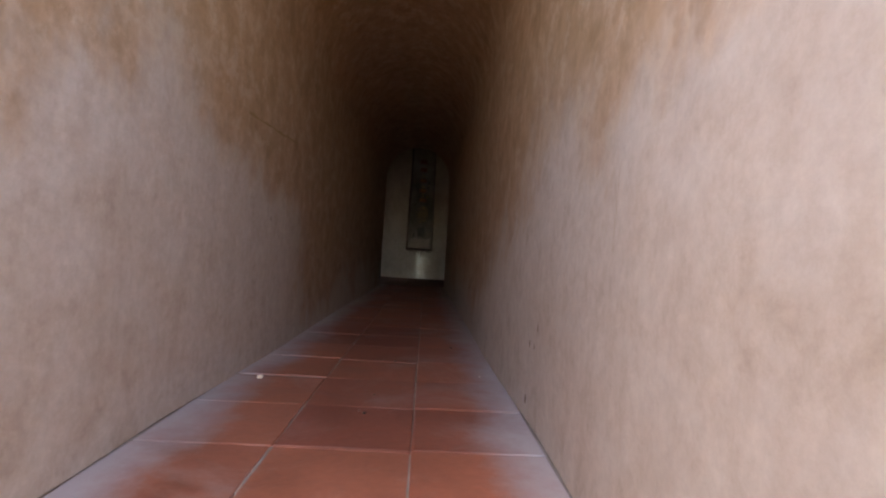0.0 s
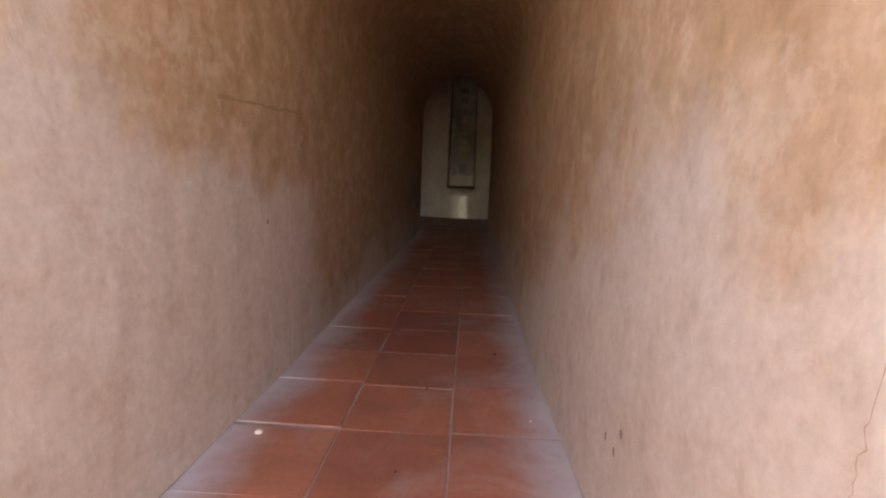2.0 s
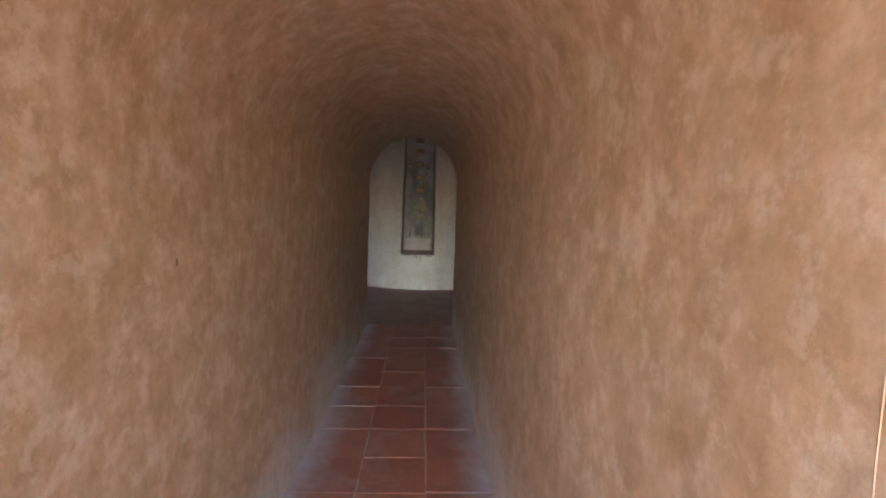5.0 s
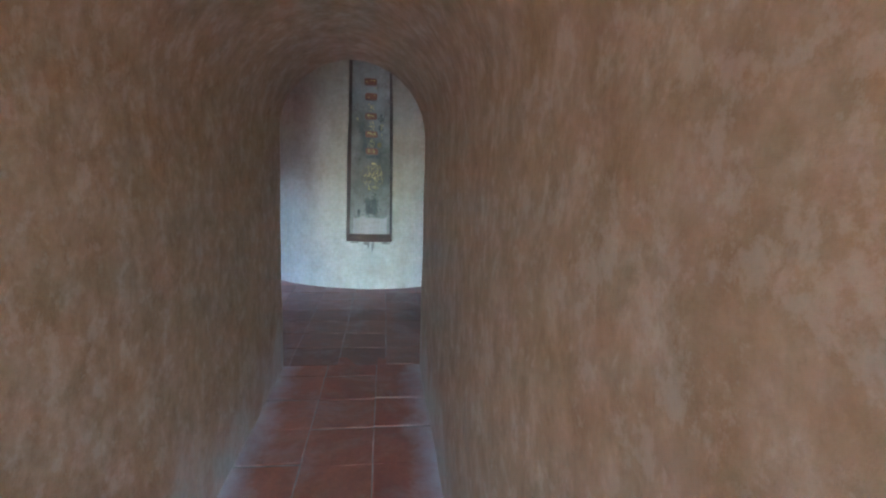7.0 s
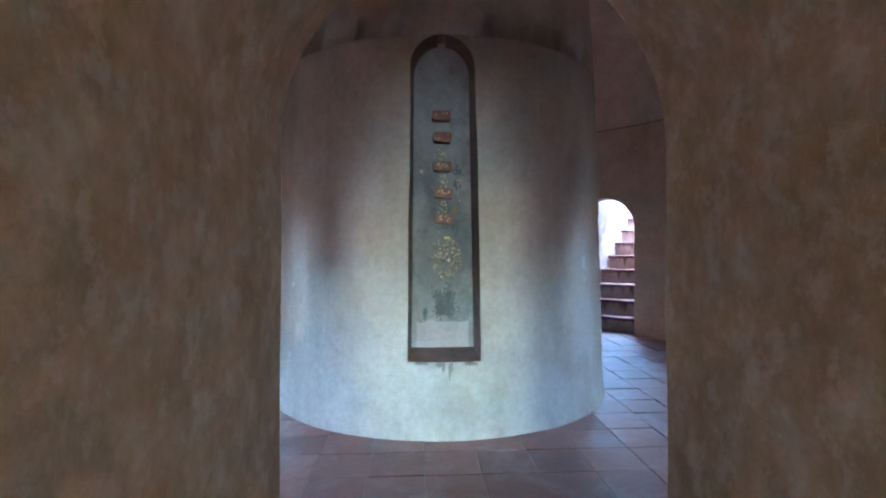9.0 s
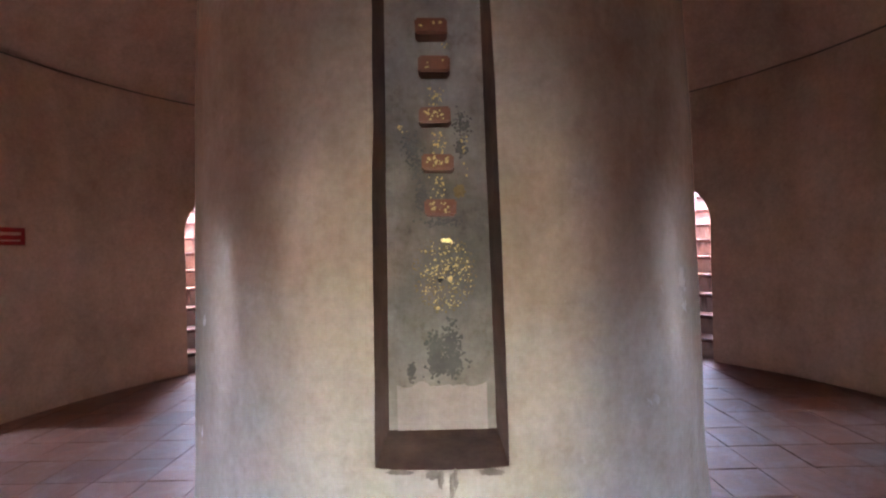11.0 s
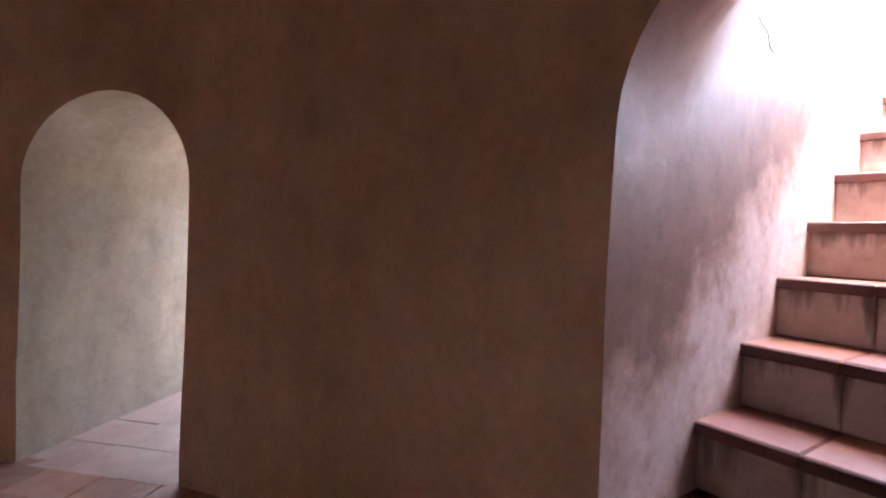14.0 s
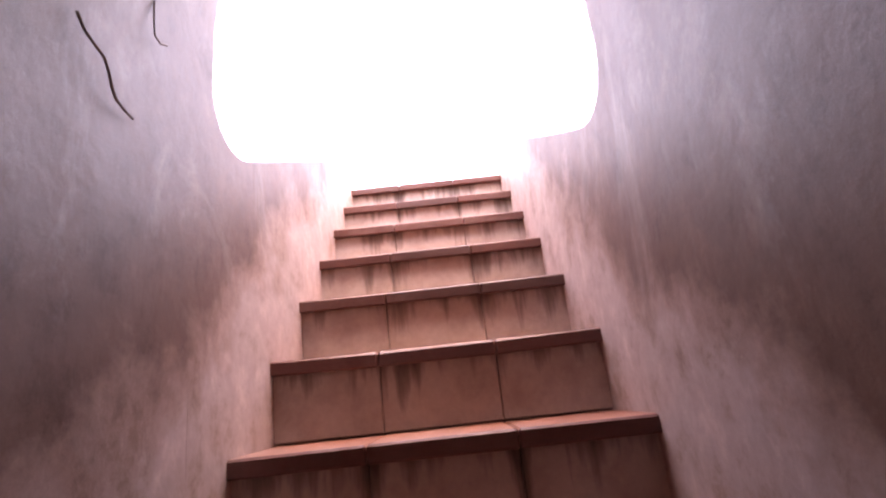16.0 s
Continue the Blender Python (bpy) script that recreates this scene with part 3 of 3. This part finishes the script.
# earth slope round the terrace, open towards the entrance, and the face of the mound there
gap = math.degrees(math.asin(4.3 / 11.2))
rows = []
for r, z in ((11.15, TOP), (12.2, TOP - 0.9), (13.5, TOP - 2.6), (15.5, -1.7)):
    rows.append([((r + 0.25 * noise.noise((i * 0.3, r, 0))) * math.cos(radians(-90 + gap + (360 - 2 * gap) * i / 90)),
                  (r + 0.25 * noise.noise((i * 0.3, r, 0))) * math.sin(radians(-90 + gap + (360 - 2 * gap) * i / 90)), z) for i in range(91)])
tagged(link("ground_slope", sheet(rows), M_EARTH, None, True), "earth slope of the mound", "ground", kind="structure")
for s in (1, -1):
    rows = [[wob((TX + s * (HW + 0.1 + 3.9 * i / 16), MOUTH - 0.12, -1.7 + (TOP + 1.72) * k / 12)) for i in range(17)] for k in range(13)]
    tagged(thicken(link("wall_front", sheet(rows), M_PASSAGE, None, True), -0.2 * s), "weathered limewashed front of the mound", "wall", kind="structure")
rows = [[wob((TX - HW - 0.1 + (2 * HW + 0.2) * i / 8, MOUTH - 0.12, 2.1 + (TOP - 2.08) * k / 4)) for i in range(9)] for k in range(5)]
tagged(thicken(link("wall_front_arch", sheet(rows), M_PASSAGE, None, True), -0.2), "weathered limewashed wall over the tunnel mouth", "wall", kind="structure")

# round drum and low dome over the chamber
rows = []
for r, z in [(4.75, 3.35), (4.75, 4.0), (4.5, 4.3), (4.2, 4.6), (3.9, 5.2), (3.3, 5.9), (2.4, 6.5), (1.3, 6.9), (0.3, 7.1), (0.02, 7.15)]:
    rows.append([(r * math.cos(2 * math.pi * i / 64), r * math.sin(2 * math.pi * i / 64), z) for i in range(64)])
tagged(thicken(link("roof_dome", sheet(rows, True), M_PASSAGE, None, True), 0.2), "weathered limewashed drum and dome over the chamber", "roof", kind="structure")
for q in range(4):
    for g0, g1 in ((A_STAIR + 90 * q + 8.5, A_STAIR + 90 * q + 81.5),):
        rows = [[(4.75 * math.cos(radians(g0 + (g1 - g0) * i / 24)), 4.75 * math.sin(radians(g0 + (g1 - g0) * i / 24)), z) for i in range(25)] for z in (2.06, 2.5, 2.9, 3.34)]
        tagged(thicken(link("wall_drum", sheet(rows), M_PASSAGE, None, True), 0.2, True), "weathered limewashed outer wall of the drum", "wall", kind="structure")

# ---------------------------------------------------------------- floors
def slab(name, x0, x1, y0, y1, z, heading=0.0, label="lime mortar bed under the floor tiles"):
    bm = block(x1 - x0, y1 - y0, 0.1, 0, ((x0 + x1) / 2, (y0 + y1) / 2, z - 0.05))
    ob = link(name, bm, M_GROUT)
    ob.matrix_world = pose(0, 0, 0, 0, 0, heading)
    return tagged(ob, label, "floor", kind="structure")


tile_mesh = []
rng = random.Random(4)
for k in range(6):
    bm = block(TILE - 0.0045, TILE - 0.0045, 0.03, 0.0025, (0, 0, -0.015))
    for v in bm.verts:
        v.co += Vector((rng.uniform(-1, 1), rng.uniform(-1, 1), 0)) * 0.0025
    me = bpy.data.meshes.new("floor_tile")
    bm.to_mesh(me)
    bm.free()
    me.materials.append(M_TILE)
    tile_mesh.append(me)


tunnel_mesh = [me.copy() for me in tile_mesh]
for me in tunnel_mesh:
    me.materials[0] = M_TILE_TUNNEL


pale_mesh = [me.copy() for me in tile_mesh]
for me in pale_mesh:
    me.materials[0] = M_TILE_PALE


def lay(floor, x, y, z, meshes=None):
    ob = new("floor_tile", rng.choice(meshes or tile_mesh))
    ob.parent = floor
    m = pose(x, y, z + rng.uniform(-0.0025, 0.0025), rng.uniform(-0.4, 0.4), rng.uniform(-0.4, 0.4), rng.choice((0, 90, 180, 270)) + rng.uniform(-0.5, 0.5))
    ob.matrix_local = m
    return ob


tunnel_floor = slab("floor_tunnel", TX - HW - 0.1, TX + HW + 0.1, EDGE + 0.01, -RC + 0.3, -0.004)
for i in range(20):
    for j in (-1, 0, 1):
        y = EDGE + 0.07 + i * TILE
        if y < -RC + 0.1:
            lay(tunnel_floor, TX + j * TILE, y + rng.uniform(-0.012, 0.012), 0.0, tunnel_mesh)

bm = bmesh.new()
bmesh.ops.create_circle(bm, cap_ends=True, segments=96, radius=RC + 0.15)
for v in bm.verts:
    v.co.z = -0.006
chamber_floor = tagged(link("floor_chamber", bm, M_GROUT), "lime mortar bed under the chamber floor tiles", "floor", kind="structure")
left_over = bmesh.new()
n_tiles = 0
for i in range(-12, 13):
    for j in range(-12, 13):
        x, y = i * TILE, j * TILE + 0.1
        r = math.hypot(x, y)
        if RP - 0.15 < r < RC + 0.12 and not (abs(x - TX) < HW and y < -RC + 0.1):
            if x > -2.2 and n_tiles < 290:
                lay(chamber_floor, x, y, 0.0)
                n_tiles += 1
            else:
                me = rng.choice(tile_mesh)
                vs = [left_over.verts.new(v.co + Vector((x, y, rng.uniform(-0.001, 0.001)))) for v in me.vertices]
                for p in me.polygons:
                    left_over.faces.new([vs[q] for q in p.vertices])
tagged(part("floor_tiles", left_over, M_TILE, chamber_floor), kind="stuff")
for h in (A_EAST, 90.0, 180.0):
    fl = slab("floor_corridor", RC - 0.25, 11.4, -0.9, 0.9, -0.008, h)
    fl.data.materials[0] = M_CORRIDOR
    for i in range(22):
        for j in (-1, 0, 1):
            x = RC + 0.12 + i * TILE
            if x < 7.4:
                lay(fl, x, j * TILE * 0.97, 0.001, pale_mesh)

# ---------------------------------------------------------------- things in the pillar's slot
BACK = -RP + SLOT_D - 0.006


def chunk(sx, sy, sz, seed, bevel=0.008, rough=0.004):
    """A worn brick: bevelled, with knocked corners."""
    bm = bmesh.new()
    bmesh.ops.create_cube(bm, size=1)
    for v in bm.verts:
        v.co = Vector((v.co.x * sx, v.co.y * sy, v.co.z * sz))
    bmesh.ops.bevel(bm, geom=bm.edges[:], offset=bevel, segments=2, affect="EDGES")
    for v in bm.verts:
        v.co += noise.noise_vector(v.co * 14 + Vector((seed, 0, 0))) * rough
    return bm


def leaf_patch(name, spots, seed, parent=None, turn_up=0.35, mat=None):
    """Torn squares of gold leaf pressed on a wall: thin crumpled flakes."""
    r2 = random.Random(seed)
    bm = bmesh.new()
    for x, y, z, size in spots:
        n = r2.randint(5, 7)
        c = bm.verts.new((x, y - 0.0035, z))
        ring = []
        for k in range(n):
            a = 2 * math.pi * k / n + r2.uniform(-0.3, 0.3)
            rr = size * r2.uniform(0.55, 1.1)
            ring.append(bm.verts.new((x + rr * math.cos(a), y - 0.002 + r2.uniform(-1, 1) * size * turn_up * 0.3 - size * 0.1, z + rr * math.sin(a))))
        for k in range(n):
            bm.faces.new((c, ring[k], ring[(k + 1) % n]))
    return link(name, bm, mat or M_GOLD, parent)


def votive_brick(x, z, leaf, reddish, seed):
    b = tagged(new("votive_brick"), "worn red brick set in the panel, flecked with gold leaf" if leaf > 5 else "worn red brick set in the grey panel", "brick", "bricks in the slot")
    part("body", chunk(0.132, 0.13, 0.068, seed), M_BRICK, b)
    r2 = random.Random(seed)
    spots = [(r2.uniform(-0.045, 0.045), -0.066, r2.uniform(-0.02, 0.02), r2.uniform(0.003, 0.009)) for _ in range(leaf)]
    ob = leaf_patch("gold_leaf", spots, seed, b)
    ob["label"] = "torn flakes of gold leaf"
    b.location = (x, BACK - 0.02, z)
    b.rotation_euler = (0, radians(r2.uniform(-2, 2)), radians(r2.uniform(-2, 2)))
    return b


for x, z, leaf, seed in ((-0.008, 1.525, 16, 1), (-0.014, 1.713, 22, 2), (-0.022, 1.908, 16, 3), (-0.022, 2.12, 5, 4), (-0.03, 2.277, 3, 5)):
    votive_brick(x, z, leaf, seed > 3, seed)

r3 = random.Random(21)
spots = []
for _ in range(210):
    a, q = r3.uniform(0, 2 * math.pi), r3.random() ** 0.6
    spots.append((0.0 + 0.125 * q * math.cos(a), BACK, 1.245 + 0.155 * q * math.sin(a), r3.uniform(0.0015, 0.0055) * (1.3 if a < math.pi else 1.0)))
spots += [(0.025, BACK, 1.225, 0.017), (0.02, BACK, 1.39, 0.016), (0.0, BACK, 1.39, 0.012), (-0.03, BACK, 1.1, 0.01)]
tagged(leaf_patch("gold_leaf_offering", spots, 5), "round cluster of torn gold leaf on the grey panel", "gold leaf", kind="stuff")
for z0 in (1.62, 1.81, 2.0, 2.2):
    spots = [(-0.012 + r3.gauss(0, 0.022), BACK, z0 + r3.uniform(-0.05, 0.045), r3.uniform(0.002, 0.0075)) for _ in range(22 if z0 < 2.1 else 6)]
    tagged(leaf_patch("gold_leaf_offering", spots, int(z0 * 100)), "flakes of gold leaf between two bricks", "gold leaf", "gold leaf between the bricks", "stuff")
spots = [(0.105 + r3.gauss(0, 0.012), BACK, 1.77 + r3.gauss(0, 0.05), r3.uniform(0.002, 0.007)) for _ in range(16)] + \
        [(-0.165 + r3.gauss(0, 0.01), BACK, 1.87 + r3.gauss(0, 0.012), r3.uniform(0.003, 0.007)) for _ in range(6)]
tagged(leaf_patch("gold_leaf_offering", spots, 77), "scattered flakes of gold leaf beside the bricks", "gold leaf", kind="stuff")


def smudge(name, x, z, w, h, seed, mat, label, y=None, rough=0.35, jag=0.18):
    """A stain with a ragged outline, a thin crust on the surface."""
    r2 = random.Random(seed)
    bm = bmesh.new()
    n = 40
    c = bm.verts.new((x, (y if y is not None else BACK) - 0.003, z))
    ring = []
    for k in range(n):
        a = 2 * math.pi * k / n
        f = 1 + rough * noise.noise((math.cos(a) * 2 + seed, math.sin(a) * 2, seed)) + jag * r2.uniform(-1, 1)
        ring.append(bm.verts.new((x + w * f * math.cos(a), (y if y is not None else BACK) - 0.001, z + h * f * math.sin(a))))
    for k in range(n):
        bm.faces.new((c, ring[k], ring[(k + 1) % n]))
    return tagged(link(name, bm, mat), label, "stain")


spots = []
for _ in range(420):
    a, q = r3.uniform(0, 2 * math.pi), r3.random() ** 0.5
    spots.append((0.0 + 0.14 * q * math.cos(a), BACK + 0.001, 1.25 + 0.17 * q * math.sin(a), r3.uniform(0.0012, 0.006)))
tagged(leaf_patch("gold_leaf_dust", spots, 55, None, 0.1, M_DULL), "tarnished crumbs of old gold leaf on the panel", "gold leaf")
# pale wash along the foot of the panel, with a ragged upper edge
bm = bmesh.new()
rows = []
for k in range(33):
    x = -0.215 + 0.385 * k / 32
    y = BACK - 0.0025
    rows.append((bm.verts.new((x, y, 0.575)), bm.verts.new((x, y, 0.772 + 0.03 * noise.noise((x * 14, 3, 1)) + 0.012 * noise.noise((x * 60, 1, 4))))))
for a, b in zip(rows, rows[1:]):
    bm.faces.new((a[0], b[0], b[1], a[1]))
tagged(link("wash_patch", bm, M_BAND), "pale pinkish wash along the foot of the grey panel", "stain")
# soot: two soft columns over a smeared foot, and specks round the lower bricks
spots = []
for x, z, sx, sz, n in ((-0.045, 0.91, 0.016, 0.045, 260), (0.025, 0.92, 0.018, 0.05, 300), (-0.01, 0.85, 0.04, 0.016, 220), (-0.15, 0.83, 0.008, 0.02, 50)):
    spots += [(x + r3.gauss(0, sx), BACK + 0.001, z + r3.gauss(0, sz), r3.uniform(0.004, 0.011)) for _ in range(n)]
tagged(leaf_patch("soot_stain", spots, 91, None, 0.0, M_SOOT), "dark candle soot smeared low on the grey panel", "stain", kind="stuff")
spots = []
for x, z, sx, sz, n in ((-0.085, 1.58, 0.014, 0.03, 130), (-0.12, 1.79, 0.02, 0.03, 120), (0.09, 1.88, 0.02, 0.03, 110), (0.085, 1.78, 0.012, 0.02, 80), (0.0, 1.47, 0.045, 0.01, 100), (-0.11, 1.7, 0.015, 0.03, 70)):
    spots += [(x + r3.gauss(0, sx), BACK + 0.001, z + r3.gauss(0, sz), r3.uniform(0.003, 0.009)) for _ in range(n)]
tagged(leaf_patch("grime_specks", spots, 92, None, 0.0, M_SOOT), "dark specks of grime round the lower bricks", "stain", kind="stuff")
smudge("drill_hole", -0.018, 1.222, 0.011, 0.012, 5, M_BLACK, "small dark hole in the middle of the gold leaf", rough=0.1)
smudge("damp_patch", 0.075, 1.6, 0.026, 0.028, 15, M_DULL, "round brown damp patch beside the lowest brick", jag=0.07)

# ---------------------------------------------------------------- chamber wall fittings
speaker = tagged(new("wall_speaker"), "oval black wall speaker hung under the seam of the vault", "speaker")
bm = bmesh.new()
bmesh.ops.create_uvsphere(bm, u_segments=28, v_segments=16, radius=1)
for v in bm.verts:
    v.co = Vector((v.co.x * 0.055, v.co.y * 0.072, v.co.z * 0.115))
part("housing", bm, M_BLACK, speaker, smooth=True)
bm = bmesh.new()
bmesh.ops.create_cone(bm, cap_ends=True, segments=28, radius1=1, radius2=0.9, depth=0.02)
for v in bm.verts:
    v.co = Vector((-0.045 + v.co.z, v.co.x * 0.052, v.co.y * 0.085))
part("grille", bm, M_CABLE, speaker, "dark grey grille")
part("bracket", block(0.07, 0.05, 0.02, 0.004, (0.05, 0, 0.115)), M_BLACK, speaker)
part("plug", block(0.03, 0.075, 0.026, 0.006, (0.04, 0.0, 0.14)), M_BLACK, speaker)
speaker.location = turn(-1.5, (RC - 0.085, 0, 3.0))
speaker.rotation_euler = (0, 0, radians(-1.5))


def tube(name, pts, radius, mat, label, category, res=3):
    cu = bpy.data.curves.new(name, "CURVE")
    cu.dimensions, cu.bevel_depth, cu.bevel_resolution = "3D", radius, res
    sp = cu.splines.new("POLY")
    sp.points.add(len(pts) - 1)
    for q, p in zip(sp.points, pts):
        q.co = (*p, 1)
    cu.materials.append(mat)
    return tagged(new(name, cu), label, category)


pts = []
for k in range(141):
    a = -100 + 2.2 * k
    w = wob((RC * math.cos(radians(a)), RC * math.sin(radians(a)), SEAM))
    pts.append((w.x * 0.9985, w.y * 0.9985, SEAM - 0.004 + 0.008 * noise.noise((a * 0.21, 0, 3))))
tube("seam_cable", pts, 0.0075, M_CABLE, "thin painted cable along the seam of wall and vault", "cable", 2)

sign = tagged(new("wall_sign"), "small red enamel notice screwed to the brown wall", "sign")
part("plate", block(0.012, 0.27, 0.15, 0.003, (0, 0, 0)), M_SIGN, sign)
for dz, w, h in ((0.022, 0.19, 0.034), (-0.035, 0.2, 0.014)):
    r4 = random.Random(int(w * 100))
    y = -w / 2
    while y < w / 2 - 0.01:
        step = r4.uniform(0.008, 0.02)
        part("line", block(0.002, step * 0.7, h * r4.uniform(0.6, 1.0), 0, (-0.0072, -y - step / 2, dz)), M_INK, sign, "unreadable pale lettering")
        y += step
SIGN_A = 168.0
sign.location = turn(SIGN_A, (RC - 0.02, 0, 1.56))
sign.rotation_euler = (0, 0, radians(SIGN_A))

# loose wire and a crack on the stairwell walls
for path, rad in ((((4.534, 0.466, 2.10), (4.545, 0.46, 2.075), (4.566, 0.457, 2.064), (4.588, 0.458, 2.06), (4.605, 0.46, 2.043), (4.617, 0.462, 2.026), (4.632, 0.464, 2.013), (4.66, 0.467, 2.009), (4.69, 0.472, 2.012)), 0.0026),
                  (((4.729, 0.474, 2.31), (4.722, 0.468, 2.26), (4.724, 0.465, 2.215), (4.745, 0.466, 2.212), (4.772, 0.468, 2.23)), 0.002)):
    tube("loose_wire", [turn(A_STAIR, p) for p in path], rad, M_SLOT, "short bent dark wire hanging on the stairwell wall", "wire")["group"] = "wires on the stairwell wall"

# plaster ridge where two stretches of the tunnel meet, small pits, a crack and a shadow strip
pts = []
for u, z in arch(0.464 * (1 + 0.012 * 4.98), 1.56):
    w = wob((TX + u, -8.77, z))
    pts.append((TX + (w.x - TX) * 1.0015, w.y, w.z + 0.001))
tagged(tube("plaster_ridge", pts, 0.0013, M_TUNNEL, "faint raised plaster joint round the tunnel", "trim"), kind="structure")

# dirt that has run down from the sill of the slot
for k, (x, z, w, h) in enumerate(((-0.055, 0.515, 0.03, 0.018), (-0.03, 0.50, 0.012, 0.035), (0.01, 0.47, 0.008, 0.06), (0.025, 0.50, 0.01, 0.04), (0.16, 0.52, 0.045, 0.014), (-0.18, 0.525, 0.05, 0.01))):
    y = -math.sqrt(r_pillar(z) ** 2 - x * x) - 0.004
    tagged(smudge("run_stain", x, z, w, h, 40 + k, M_RUN, "brown run of dirt under the sill of the slot", y), group="runs under the sill")


def wall_mark(name, x, pts, widths, mat, label, category):
    """A ragged strip lying on a tunnel wall, along points (y, z)."""
    bm = bmesh.new()
    rows = []
    for (y, z), wd in zip(pts, widths):
        s = 1 if x < TX else -1
        p, q = wob((x, y, z + wd)), wob((x, y, z - wd))
        rows.append((bm.verts.new((p.x + 0.003 * s, p.y, p.z)), bm.verts.new((q.x + 0.003 * s, q.y, q.z))))
    for a, b in zip(rows, rows[1:]):
        bm.faces.new((a[0], b[0], b[1], a[1]))
    return tagged(link(name, bm, mat), label, category)


def wide(y):
    return 0.464 * (1 + 0.012 * (-y - RC))


# left wall: a strip paints a soft brown shadow and a scratch band
r5 = random.Random(9)
pts, ws = [], []
for k in range(41):
    t = k / 40
    pts.append((-9.3 + 0.7 * t, 0.955 + 0.035 * t + 0.012 * noise.noise((t * 9, 2, 1))))
    ws.append(0.002 + 0.011 * abs(noise.noise((t * 6, 7, 3))) + 0.003 * r5.random())
wall_mark("wall_strip", TX - wide(-9), pts, ws, M_BROWN, "painted brown shadow and scratch slanting along the tunnel wall", "crack")
pts = [(-10.265 - 0.018 * k / 20 + 0.006 * noise.noise((k * 0.6, 5, 1)), 0.50 + 0.16 * k / 20) for k in range(21)]
bm = bmesh.new()
rows = []
for k, (y, z) in enumerate(pts):
    p = wob((TX + wide(y), y, z))
    w = 0.0003 + 0.0009 * abs(noise.noise((k * 0.5, 2, 8)))
    rows.append((bm.verts.new((p.x - 0.003, y - w, z)), bm.verts.new((p.x - 0.003, y + w, z))))
for a, b in zip(rows, rows[1:]):
    bm.faces.new((a[0], b[0], b[1], a[1]))
tagged(link("wall_strip", bm, M_BROWN), "thin brown crack in the pale plaster by the tunnel mouth", "crack")
for x, y, z, w in ((1, -9.69, 0.23, 0.006), (1, -9.61, 0.06, 0.008), (1, -9.63, 0.23, 0.006), (1, -9.73, 0.29, 0.006), (1, -8.93, 1.21, 0.005), (1, -8.91, 0.95, 0.006), (1, -8.92, 1.28, 0.005),
                   (-1, -8.98, 0.59, 0.005), (-1, -7.9, 1.2, 0.006), (1, -6.3, 0.8, 0.006), (1, -5.6, 1.4, 0.005), (-1, -6.1, 1.5, 0.006)):
    pts = [(y + w * math.cos(math.pi * (1 - k / 6)), z) for k in range(7)]
    ws = [w * (0.3 + 1.5 * math.sin(math.pi * k / 6)) for k in range(7)]
    tagged(wall_mark("plaster_pit", TX + x * wide(y), pts, ws, M_SLOT, "small dark pit in the tunnel plaster", "pit"), group="pits in the plaster")

# crumbs of plaster and grit on the tunnel floor
M_GRIT = plain("dark grit", (0.07, 0.045, 0.035), 0.9)
for k, (x, y, size, mat) in enumerate(((-0.458, -9.305, 0.017, M_INK), (-0.033, -9.458, 0.006, M_GRIT), (-0.043, -9.652, 0.008, M_GRIT), (-0.06, -9.63, 0.005, M_GRIT),
                                       (0.352, -9.143, 0.006, M_INK), (0.004, -8.939, 0.009, M_GRIT), (0.268, -8.553, 0.011, M_GRIT))):
    c = link("crumb", chunk(size * 1.3, size, size * 0.7, k, size * 0.2, size * 0.2), mat)
    c.location, c.rotation_euler = (x, y, size * 0.3 + 0.003), (0, 0, k * 1.3)
    tagged(c, "pale crumb of plaster on the tunnel floor" if mat is M_INK else "dark speck of grit on a terracotta tile", "crumb", "crumbs on the tunnel floor")
